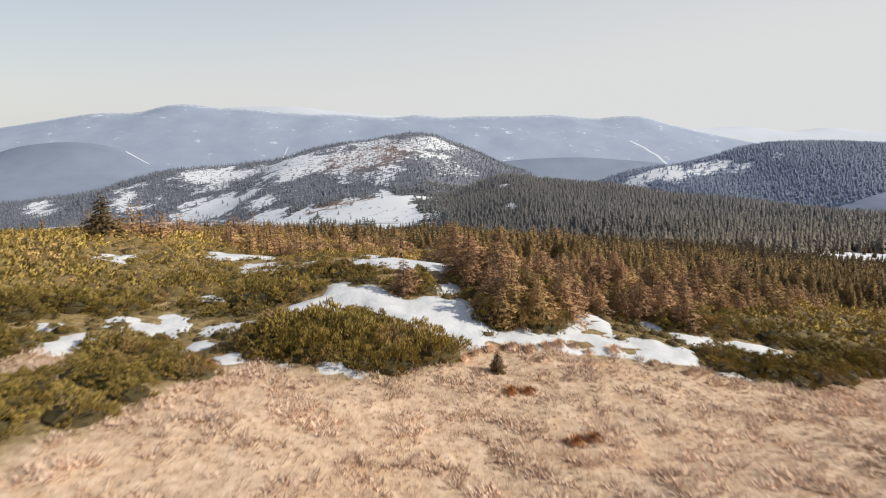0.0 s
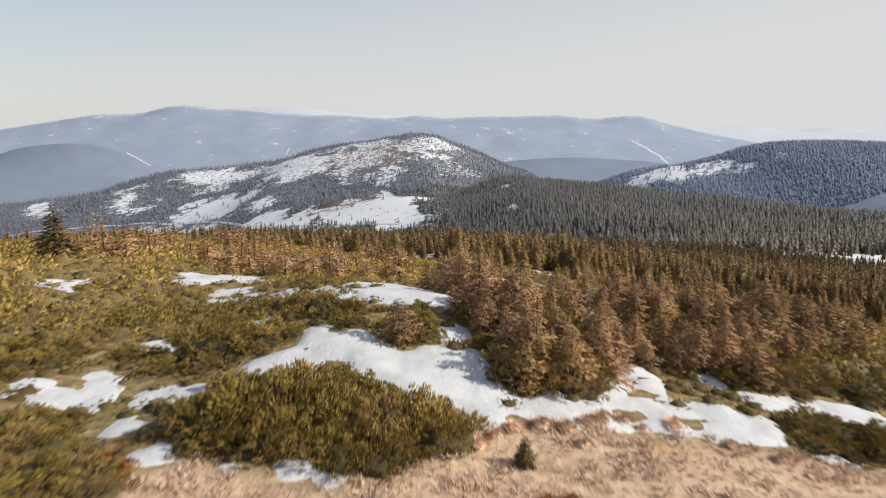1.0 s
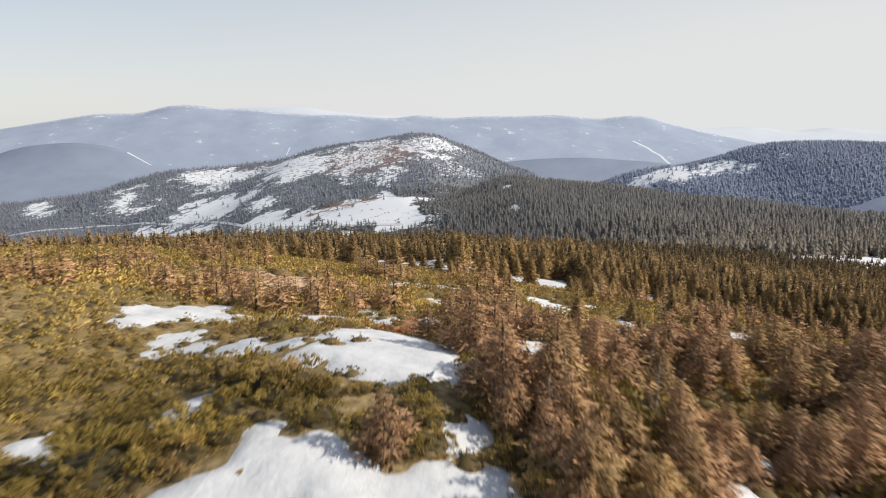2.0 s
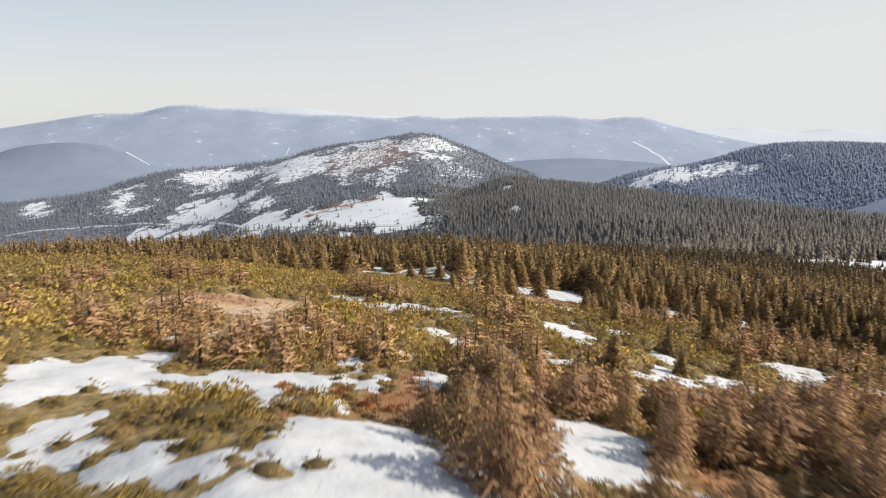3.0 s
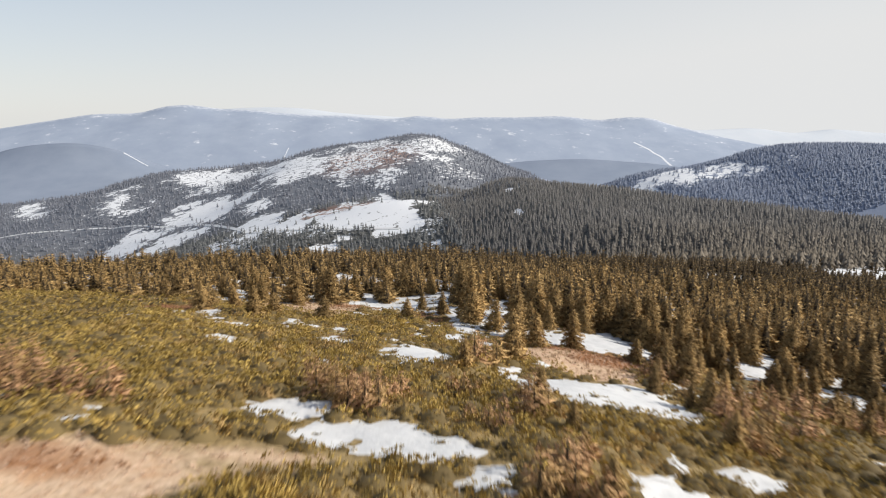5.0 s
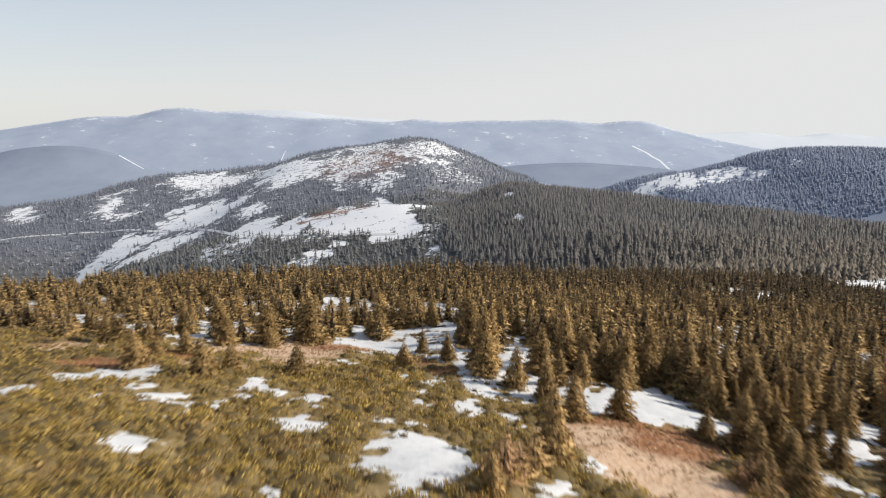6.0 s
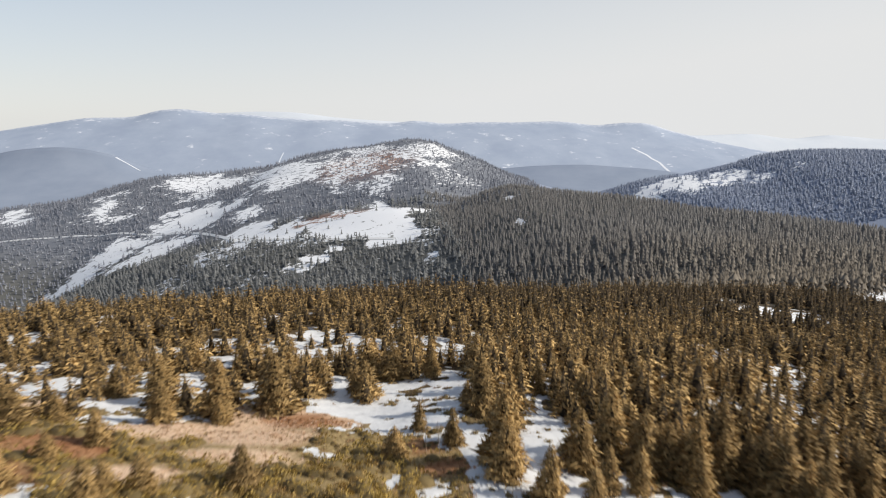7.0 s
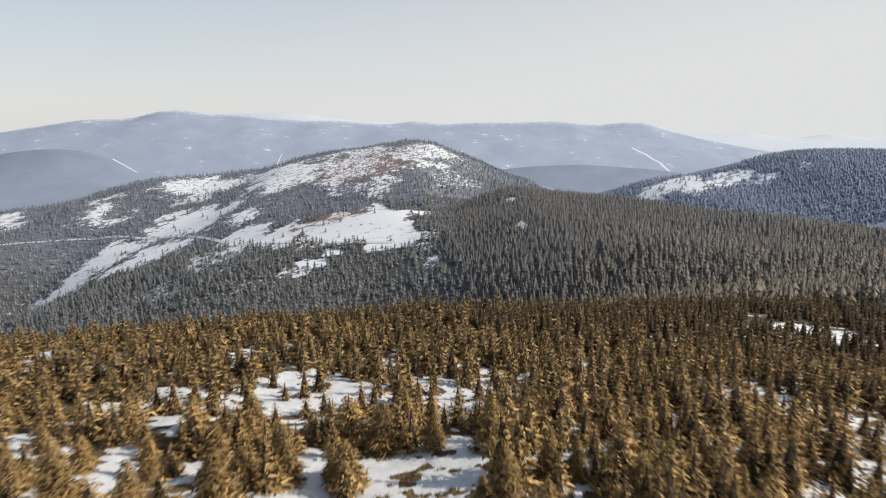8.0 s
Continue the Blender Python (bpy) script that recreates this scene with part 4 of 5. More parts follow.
p = jittered(-62, 66, 8, 62, 1.04)
sd, gd, hd = snow_depth(p[:, 0], p[:, 1]), straw_depth(p[:, 0], p[:, 1]), heath_depth(p[:, 0], p[:, 1])
ok = in_view_wedge(p[:, 0], p[:, 1], 8) & (sd < -0.2) & (gd < -0.35) & (hd < -0.1)
ok &= fractal(p[:, 0] * 0.35, p[:, 1] * 0.35, 41) > 0.2
p, room = p[ok], np.minimum(np.minimum(-sd[ok], -gd[ok]), 0.3 - hd[ok])
lumps = 0.7 + 0.45 * smooth(0.3, 0.72, fractal(p[:, 0] * 0.3, p[:, 1] * 0.3, 43, 3))
size = np.clip(0.36 + 0.45 * room, 0.34, 1.0) * gen.uniform(0.8, 1.2, len(p)) * lumps
low = np.minimum.reduce([size * gen.uniform(0.85, 1.2, len(p)), low_before_snow(p[:, 0], p[:, 1], snow_depth), 0.3 + low_before_snow(p[:, 0], p[:, 1], lambda x, y: np.where(y > 40, straw_depth(x, y), -9), 0.8)])
low = low * (1 - 0.22 * (reach(p[:, 0], p[:, 1], [(-9.0, 15.5, 3.0, 3.0)]) > 0))
size = np.maximum(low, 0.8 * size)
# the broad bush at the edge of the meadow, and the clump beyond the drift
bush_x = np.concatenate([np.linspace(-4.6, 0.6, 9), np.linspace(-4.2, 0.4, 7), np.linspace(3.2, 5.6, 5), np.linspace(3.0, 5.8, 5)])
bush_y = np.concatenate([np.interp(bush_x[:16], (-5.4, -3.5, -1.0, 0.3, 1.3), (18.8, 17.8, 17.2, 18.1, 18.9)) + np.repeat((0.9, 1.8), (9, 7)), np.full(5, 22.3), np.full(5, 23.2)]) + gen.uniform(-0.2, 0.2, 26)
edge_x = np.concatenate([np.linspace(10.9, 18.4, 10), np.linspace(11.2, 18.4, 9)])
edge_y = np.interp(edge_x, MEADOW_X, MEADOW_Y) + np.repeat((0.75, 1.6), (10, 9)) + gen.uniform(-0.15, 0.15, 19)
bush_x, bush_y = np.concatenate([bush_x, edge_x]), np.concatenate([bush_y, edge_y])
p, size = np.concatenate([np.column_stack([bush_x, bush_y]), p]), np.concatenate([gen.uniform(0.62, 1.05, 26), gen.uniform(0.55, 0.95, 19), size])
low = np.concatenate([gen.uniform(0.62, 1.25, 26), gen.uniform(0.55, 1.0, 19), low])
order = np.argsort(p[:, 1] + 0.35 * np.abs(p[:, 0]))
p, size, low = p[order], size[order], low[order]
places, turns = grounded(p), gen.uniform(0, 6.28, len(p))
PINE_LABEL = "low olive-green dwarf mountain pine with upright shoots"
first = {}
for i in range(min(300, len(p))):
    k = int(gen.integers(6))
    m = Matrix.Translation(places[i]) @ Matrix.Rotation(turns[i], 4, "Z")
    if k not in first:
        bush = tagged(new("dwarf_pine"), PINE_LABEL, "shrub", "dwarf pines on the moor")
        part("foliage", pine_kinds[k][0], bush)
        part("bush_core", pine_kinds[k][1], bush, "inner twigs coloured dark for the shade")
        bush.matrix_world = m
        first[k] = bush
    else:
        bush = copy_thing(first[k], m)
    bush.scale = (size[i], size[i], low[i])


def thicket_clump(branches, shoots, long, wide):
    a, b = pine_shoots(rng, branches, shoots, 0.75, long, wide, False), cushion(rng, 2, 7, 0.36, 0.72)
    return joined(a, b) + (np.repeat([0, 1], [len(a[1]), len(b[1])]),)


simple_pines = [thicket_clump(58, 8, 0.125, 0.027) for _ in range(6)]
edge_pines = [thicket_clump(16, 5, 0.18, 0.055) for _ in range(5)]
far_pines = [thicket_clump(28, 6, 0.13, 0.042) for _ in range(6)]
outer_pines = [thicket_clump(22, 5, 0.13, 0.045) for _ in range(6)]
rim_pines = [thicket_clump(14, 4, 0.16, 0.062) for _ in range(6)]
rest = np.arange(len(p)) >= 300
inner, aside = rest & (np.abs(p[:, 0]) < 11), rest & (np.abs(p[:, 0]) >= 11)
# small tufts of pine along the edges of the drifts
e = jittered(-46, 50, 12, 62, 0.62)
sd = snow_depth(e[:, 0], e[:, 1])
ok = in_view_wedge(e[:, 0], e[:, 1], 4) & (sd < 0.25) & (sd > -0.6) & (straw_depth(e[:, 0], e[:, 1]) < -0.4) & (gen.random(len(e)) < np.where(sd < 0, 0.6 + 0.35 * (e[:, 1] < 30), 0.34) * smooth(0.36, 0.5, fractal(e[:, 0] * 0.9, e[:, 1] * 0.6, 45, 3) + 0.14 * (sd < -0.2)))
e = e[ok]
e2 = jittered(-70, 80, 62, 152, 0.95)
sd = snow_depth(e2[:, 0], e2[:, 1])
e2 = e2[in_view_wedge(e2[:, 0], e2[:, 1], 4) & (sd < 0.7) & (sd > -0.9) & (straw_depth(e2[:, 0], e2[:, 1]) < -0.4) & (gen.random(len(e2)) < np.where(sd < 0, 0.55, 0.3))]
q = jittered(-105, 112, 62, 150, 1.3)
sd = snow_depth(q[:, 0], q[:, 1])
ok = in_view_wedge(q[:, 0], q[:, 1], 8) & (sd < -0.25) & (straw_depth(q[:, 0], q[:, 1]) < -0.3) & (heath_depth(q[:, 0], q[:, 1]) < 0.0)
ok &= gen.random(len(q)) < 0.95 * smooth(150, 118, q[:, 1] + 1.2 * np.maximum(q[:, 0] - 4, 0))
q, sd = q[ok], sd[ok]
q_wide = np.minimum(gen.uniform(0.9, 1.4, len(q)), 0.3 - 0.9 * sd)
q_high = np.minimum(q_wide * gen.uniform(0.75, 1.1, len(q)), 0.2 + low_before_snow(q[:, 0], q[:, 1], lambda x, y: np.maximum(reach(x, y, SNOW, 1.0), reach(x, y, STRAW, 0.9)), 0.35))
mid = (np.abs(q[:, 0]) < 24) & (q[:, 1] < 132)
e_wide, e2_wide = gen.uniform(0.25, 0.5, len(e)), gen.uniform(0.3, 0.65, len(e2))
for spots, wide, high, shapes in ((places[inner], size[inner], low[inner], simple_pines), (places[aside], size[aside], low[aside], outer_pines), (grounded(e), e_wide, e_wide * gen.uniform(0.6, 1.0, len(e)), edge_pines), (grounded(e2), e2_wide, e2_wide * gen.uniform(0.5, 0.9, len(e2)), edge_pines), (grounded(q[mid]), q_wide[mid], q_high[mid], far_pines), (grounded(q[~mid]), q_wide[~mid], q_high[~mid], rim_pines)):
    turn = gen.uniform(0, 6.28, len(spots))
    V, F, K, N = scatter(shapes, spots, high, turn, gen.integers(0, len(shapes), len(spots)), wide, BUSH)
    tagged(new("dwarf_pine_thicket", mesh_of("dwarf_pine_thicket", V, F, PINE, K, COREPINE, normals=N)), "thicket of olive-green dwarf pine covering the slope", "shrubs", kind="stuff")

# ---- spruces ----
trunk = mesh_of("trunk", *trunk_shape(), BARK)
# inner cones of dead twigs, darkened to paint the shade within crowns
INNER = bark_material("shaded_inner_twigs", (0.03, 0.022, 0.014), (0.075, 0.055, 0.034))


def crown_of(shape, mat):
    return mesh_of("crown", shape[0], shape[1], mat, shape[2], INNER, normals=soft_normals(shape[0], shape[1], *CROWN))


crowns = [crown_of(spruce_boughs(rng, 30, 13, rng.uniform(0.19, 0.25), 0.03, 9, 0.4, 0.5, 0.1, 0.8), SPRUCE) for _ in range(8)]
dry_crowns = [crown_of(spruce_boughs(rng, 22, 10, rng.uniform(0.22, 0.32), 0.05, 12, 0.5, 0.08, 0.4, 0.58), BROWN) for _ in range(6)]
dark_crown = crown_of(spruce_boughs(rng, 16, 11, 0.27, 0.03, 12, 0.25, 0.4, 0.2, 0.8), DARKSPRUCE)
spruce_first = {}


def spruce(kind, crown, x, y, h, label, group, wide=1.0):
    z = float(ground(x, y)) - 0.02 * h
    m = Matrix.Translation((x, y, z)) @ Matrix.Rotation(gen.uniform(0, 6.28), 4, "Z")
    if (kind, crown.name) not in spruce_first:
        tree = tagged(new(kind), label, "tree", group)
        part("trunk", trunk, tree)
        part("crown", crown, tree)
        tree.matrix_world = m
        spruce_first[kind, crown.name] = tree
    else:
        tree = copy_thing(spruce_first[kind, crown.name], m)
    tree.scale = (h * wide, h * wide, h)
    return tree


# small dry spruces between the pines
d = jittered(-42, 74, 19, 96, 0.86)
stand = np.maximum(smooth(-0.9, 0.5, reach(d[:, 0], d[:, 1], DRY, 1.0)) * 0.9 * smooth(0.3, 0.5, fractal(d[:, 0] * 0.4, d[:, 1] * 0.4, 53, 3)), 0.25 * smooth(0.47, 0.58, fractal(d[:, 0] * 0.13, d[:, 1] * 0.13, 51, 3)) * smooth(40, 56, d[:, 1]) * smooth(1, 8, d[:, 0] + 0.08 * (60 - d[:, 1])) * smooth(122, 100, d[:, 1]))
ok = in_view_wedge(d[:, 0], d[:, 1], 2) & (snow_depth(d[:, 0], d[:, 1]) < -0.2) & (straw_depth(d[:, 0], d[:, 1]) < -0.4) & (heath_depth(d[:, 0], d[:, 1]) < 0.1)
ok &= (gen.random(len(d)) < stand) & (d[:, 1] + 0.95 * np.maximum(d[:, 0], 0) < 132)
# seldom where they would stand before an open drift
open_drift = np.maximum.reduce([reach(d[:, 0], d[:, 1] + a, SNOW, 1.0) for a in (1.0, 2.0, 3.0)])
ok &= (open_drift < 0) | (gen.random(len(d)) < 0.15)
d = d[ok]
d = d[np.argsort(d[:, 1])]
DRY_LABEL = "small wind-worn spruce with dry brown needles"
tall = gen.triangular(0.7, 1.2, 2.5, len(d)) * (0.85 + 0.006 * d[:, 1])
for (x, y), h in zip(d[:257], tall[:257]):
    spruce("dwarf_spruce", dry_crowns[int(gen.integers(6))], x, y, h, DRY_LABEL, "dwarf spruces between the pines", gen.uniform(1.1, 1.7))
simple_dry = [spruce_boughs(rng, 12, 8, rng.uniform(0.22, 0.32), 0.05, 4, 0.45, 0.12, 0.4, 1.1) for _ in range(5)]
if len(d) > 257:
    V, F, K, N = scatter(simple_dry, grounded(d[257:], 0.03), tall[257:], gen.uniform(0, 6.28, len(d) - 257), gen.integers(0, 5, len(d) - 257), tall[257:] * gen.uniform(1.0, 1.5, len(d) - 257), CROWN)
    tagged(new("dry_spruce_scrub", mesh_of("dry_spruce_scrub", V, F, BROWN, K, INNER, normals=N)), "scrub of small dry brown spruces on the slope", "scrub", kind="stuff")
# a dense row of them behind the long drift
for row in range(2):
    for x in np.linspace(3.4 + 0.4 * row, 15.4, 14):
        y = float(np.interp(x, (3.4, 6.2, 8.8, 11.7, 15.7), (22.3, 23.6, 24.7, 25.9, 28.6))) + 1.3 * row + gen.uniform(-0.4, 0.4)
        spruce("dwarf_spruce", dry_crowns[int(gen.integers(6))], x + gen.uniform(-0.3, 0.3), y, gen.triangular(0.8, 1.2, 1.9), DRY_LABEL, "dwarf spruces between the pines", gen.uniform(1.2, 1.7))
for x, y, h in ((2.1, 34.2, 2.0), (2.6, 31.9, 2.4), (3.5, 32.6, 2.2), (2.8, 34.9, 1.8), (6.0, 38.7, 1.8), (1.4, 36.2, 1.5), (2.7, 31.1, 1.9)):
    spruce("dwarf_spruce", dry_crowns[int(gen.integers(6))], x, y, h, DRY_LABEL, "dwarf spruces between the pines", gen.uniform(1.2, 1.6))
spruce("dwarf_spruce", dark_crown, 2.9, 18.55, 0.75, "small dark olive shrub alone in the dry meadow", "lone spruces", 1.3)
spruce("dwarf_spruce", dark_crown, -18.9, 41.4, 3.1, "olive-brown spruce standing alone in the dwarf pines", "lone spruces", 1.25)

# the wood below
s = jittered(-150, 290, 44, 370, 2.35)
edge = np.maximum(132 - 0.95 * np.maximum(s[:, 0], 0), 84) + 14 * (fractal(s[:, 0] * 0.05, s[:, 1] * 0.05, 61) - 0.5)
dense = smooth(edge - 6, np.where(s[:, 0] > 6, edge + 80 - 36 * smooth(14, 24, s[:, 0]), 163), s[:, 1])
scattered = np.where(s[:, 0] > 9, (0.07 + 0.1 * smooth(70, 95, s[:, 1]) + 0.2 * smooth(15, 22, s[:, 0]) * smooth(88, 98, s[:, 1])) * smooth(46, 60, s[:, 1] + 0.3 * s[:, 0] - 6), 0.07 * (s[:, 1] > edge - 22))
bare = np.maximum(snow_depth(s[:, 0], s[:, 1]), straw_depth(s[:, 0], s[:, 1]) + 0.5)
before = np.maximum.reduce([reach(s[:, 0], s[:, 1] + a, SNOW, 1.0) for a in (1.5, 3.0)])
ok = (np.abs(s[:, 0]) < 0.78 * s[:, 1] + 10) & (gen.random(len(s)) < scattered + 0.2 * smooth(edge - 6, edge + 4, s[:, 1]) + 0.66 * dense)
ok &= (bare < 0.15) | ((gen.random(len(s)) < 0.27 + 0.09 * smooth(4, 14, s[:, 0])) & (straw_depth(s[:, 0], s[:, 1]) < -0.4))
ok &= (before < 0) | (gen.random(len(s)) < 0.4 + 0.6 * smooth(155, 180, s[:, 1]))
ok &= (s[:, 1] < 335 + 0.2 * s[:, 0]) & ((s[:, 1] < 210) | (far_snow(s[:, 0], s[:, 1]) < 0.35) | (gen.random(len(s)) < 0.4))
s = s[ok]
OPEN_EAST = [(238, 330, 46, 44), (215, 285, 22, 26), (150, 280, 9, 14), (182, 322, 6, 9), (115, 252, 10, 12)]
# the snowy clearing to the east stays open, with low trees before it
clear = reach(s[:, 0], s[:, 1], OPEN_EAST)
s = s[(clear < 0) | (fractal(s[:, 0] * 0.11, s[:, 1] * 0.11, 63, 3) < 0.42)]
# the trodden way through the glade stays free of trees
s = s[reach(s[:, 0], s[:, 1], [(2.8, 138.2, 8.4, 9.7), (-9.5, 126.8, 6.4, 6.8), (10.9, 125.9, 3.2, 6.0)]) < 0]
# single trees on the open slope and round the snowy glade
LONE_X = (11.3, 17.6, 22.4, 18.9, 9.0, 10.2, 10.4, 6.1, 20.7, 22.6, -29.1, -27.2, -26.4, -19.1, -13.9, -9.5, -7.1, -1.3, 6.9, 10.5, 16.1, 14.6, -14.2)
LONE_Y = (50.2, 56.0, 58.2, 61.0, 74.0, 72.0, 80.0, 88.0, 87.0, 82.0, 128, 134, 142, 133, 133, 137.5, 145, 143, 128, 123.6, 109.4, 114, 139)
# the trees that stand out at the edge of the wood: place and height
GLADE = [
    (10.3, 120.8, 6.4), (15.8, 107.7, 5.9), (13.0, 118.0, 6.1), (15.2, 115.0, 5.8), (4.2, 131.7, 3.5), (6.9, 129.0, 2.9), (13.3, 107.3, 2.6), (-14.4, 134.9, 6.3), (-9.7, 137.5, 6.6), (-21.6, 139.7, 6.0),
    (-27.2, 131.4, 3.4), (-32.1, 131.8, 3.8), (-26.9, 142.1, 3.5), (-6.5, 145.8, 5.9), (-1.4, 144.8, 4.8), (10.4, 136.2, 6.7), (20.5, 109.7, 6.5), (-17.5, 146.1, 4.3), (-12.0, 146.0, 5.8),
]
GLADE += [
    (-1.8, 154.4, 6.2), (1.6, 153.2, 5.9), (6.5, 152.4, 4.4), (-23.3, 146.9, 3.7), (11.6, 150.4, 6.2), (15.8, 145.3, 5.0), (18.0, 144.5, 4.6), (22.0, 140.7, 4.8), (-9.6, 144.1, 4.2), (-7.8, 151.5, 3.1),
    (-2.6, 146.7, 3.2), (-28.9, 151.4, 3.2), (-17.7, 157.7, 4.5), (-23.9, 157.4, 4.5), (-27.6, 144.2, 3.7), (-12.0, 158.8, 4.7), (3.8, 158.7, 4.5), (9.4, 139.7, 2.8), (11.4, 138.5, 4.6),
]
GLADE = np.array(GLADE) * 1.0
GLADE[:, 2] *= 0.75 + 0.2 * smooth(122, 135, GLADE[:, 1])
s = s[np.min(np.hypot(s[:, :1] - GLADE[:, 0], s[:, 1:] - GLADE[:, 1]), 1) > np.where(s[:, 1] < 130, 2.6, 1.3)]
s = np.concatenate([np.column_stack([LONE_X, LONE_Y]), s])
s = s[np.argsort(s[:, 1] + 0.5 * np.abs(s[:, 0]))]
height = gen.triangular(2.6, 4.6, 7.4, len(s)) * (0.52 + 0.5 * smooth(70, 128, s[:, 1])) * np.where(gen.random(len(s)) < 0.14, 0.6, 1.0) * (1 - 0.27 * smooth(8, -4, s[:, 0]))
height = height * (1 - 0.4 * (reach(s[:, 0], s[:, 1] + 16, [(228, 310, 50, 46), (150, 277, 12, 16)]) > 0))
SINGLE = 300 - len(GLADE)
for x, y, h in list(zip(s[:SINGLE, 0], s[:SINGLE, 1], height[:SINGLE])) + [tuple(g) for g in GLADE]:
    spruce("spruce", crowns[int(gen.integers(8))], x, y, h, "olive-brown young spruce on the snowy slope", "spruces of the near wood", gen.uniform(0.9, 1.3) + (0.25 if x < 0 else 0))
rest, tall = s[SINGLE:], height[SINGLE:]
mids = [spruce_boughs(rng, 15, 8, rng.uniform(0.19, 0.25), 0.03, 4, 0.4, 0.55, 0.1, 1.15) for _ in range(8)]
simples = [spruce_boughs(rng, 11, 7, rng.uniform(0.19, 0.25), 0.03, 3, 0.36, 0.62, 0.1, 1.6) for _ in range(8)]
sparse = [spruce_boughs(rng, 6, 5, rng.uniform(0.19, 0.25), 0.03, 2, 0.3, 0.7, 0.1, 2.2) for _ in range(8)]
close, beyond = rest[:, 1] < 165, rest[:, 1] > 215
for part_of, shapes in ((close, mids), (~close & ~beyond, simples), (beyond, sparse)):
    places = grounded(rest[part_of], 0.05)
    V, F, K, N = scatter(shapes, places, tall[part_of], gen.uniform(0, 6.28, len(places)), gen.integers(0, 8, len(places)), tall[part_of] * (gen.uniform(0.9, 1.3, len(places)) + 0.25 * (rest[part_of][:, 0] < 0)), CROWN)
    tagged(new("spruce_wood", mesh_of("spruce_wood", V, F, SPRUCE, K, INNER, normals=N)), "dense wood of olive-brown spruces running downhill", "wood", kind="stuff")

# the moor and the wood go on to both sides
o = jittered(-85, 90, -40, 150, 2.2)
ok = ~in_view_wedge(o[:, 0], o[:, 1], 8) & (straw_depth(o[:, 0], o[:, 1]) < -0.3) & (o[:, 1] > 4)
o = o[ok]
side_pines = [thicket_clump(12, 4, 0.17, 0.07) for _ in range(5)]
V, F, K = scatter(side_pines, grounded(o), gen.uniform(0.7, 1.4, len(o)), gen.uniform(0, 6.28, len(o)), gen.integers(0, 5, len(o)), gen.uniform(1.0, 1.6, len(o)))
tagged(new("dwarf_pine_thicket", mesh_of("dwarf_pine_thicket", V, F, PINE, K, COREPINE)), "olive-green dwarf pine spreading over the open moor", "shrubs", kind="stuff")
o = jittered(-190, 240, 80, 330, 4.2)
ok = ~in_view_wedge(o[:, 0], o[:, 1], 10) & (reach(o[:, 0], o[:, 1], OPEN_EAST, 1.1) < 0) & (o[:, 1] > 105 - 0.3 * np.abs(o[:, 0])) & (gen.random(len(o)) < 0.8)
o = o[ok]
V, F, K = scatter(sparse, grounded(o, 0.05), gen.uniform(3.0, 6.5, len(o)), gen.uniform(0, 6.28, len(o)), gen.integers(0, 8, len(o)), gen.uniform(3.5, 6.5, len(o)))
tagged(new("spruce_wood", mesh_of("spruce_wood", V, F, SPRUCE, K, INNER)), "olive-brown spruce wood beside the moor", "wood", kind="stuff")

# the wooded shoulder
w = jittered(-80, 720, 318, 1060, 5.0)
crest = 960 - 1.35 * np.maximum(w[:, 0] - 160, 0) + 70
ok = (w[:, 1] < crest) & (w[:, 0] < 0.86 * w[:, 1] + 20) & (w[:, 0] > 40 - 0.06 * (w[:, 1] - 950) - 30 * (fractal(w[:, 0] * 0.02, w[:, 1] * 0.02, 71) - 0.5)) & (far_snow(w[:, 0], w[:, 1]) + 0.5 * gen.random(len(w)) < 0.9)
w = w[ok]
fars = [spruce_simple(rng, 4, 4, rng.uniform(0.24, 0.31)) for _ in range(6)]
tall = gen.uniform(0.65, 1.2, len(w)) * (6.2 + 3.4 * smooth(820, 420, w[:, 1]))
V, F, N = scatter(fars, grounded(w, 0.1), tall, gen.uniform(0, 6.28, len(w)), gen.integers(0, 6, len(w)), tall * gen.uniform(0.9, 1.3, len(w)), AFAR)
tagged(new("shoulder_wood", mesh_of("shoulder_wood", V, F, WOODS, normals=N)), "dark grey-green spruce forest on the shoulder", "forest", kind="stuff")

# woods on the snowy ridge and on the eastern hill
tiny = [spruce_simple(rng, 3, 3, rng.uniform(0.2, 0.27)) for _ in range(4)]
w = np.concatenate([jittered(-1300, 420, 1000, 1730, 9.8), jittered(-640, 60, 380, 1000, 6.6)])
open_ = far_snow(w[:, 0], w[:, 1])
chance = np.clip(1.02 - 1.25 * open_ - 0.5 * smooth(0.6, 0.85, open_) + 0.9 * (fractal(w[:, 0] * 0.03, w[:, 1] * 0.02, 91) - 0.5), 0.03, 0.95)
dome = smooth(1.3, 0.6, np.hypot((w[:, 0] + 50) / 300, (w[:, 1] - 1430) / 300))
ok = (gen.random(len(w)) < chance) & (w[:, 0] < 330) & (w[:, 0] < 48 - 0.06 * (w[:, 1] - 950) + 400 * (w[:, 1] > 1050)) & (w[:, 0] > -0.6 * w[:, 1] - 200)
w, dome = w[ok], dome[ok]
tall = gen.uniform(5, 10, len(w)) * (1 - 0.5 * dome)
across = tall * (1.5 + dome * gen.uniform(0.5, 2.1, len(w)))
far = w[:, 1] > 1000
for some, name, mat, label in ((far, "ridge_wood", HAZEDWOODS, "scattered dark spruces on the snowy ridge"), (~far, "valley_wood", VALLEYWOODS, "dark grey spruce forest in the valley")):
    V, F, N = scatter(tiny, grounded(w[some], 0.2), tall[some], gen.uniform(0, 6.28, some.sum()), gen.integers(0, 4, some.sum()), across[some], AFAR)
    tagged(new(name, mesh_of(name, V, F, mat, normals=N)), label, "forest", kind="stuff")
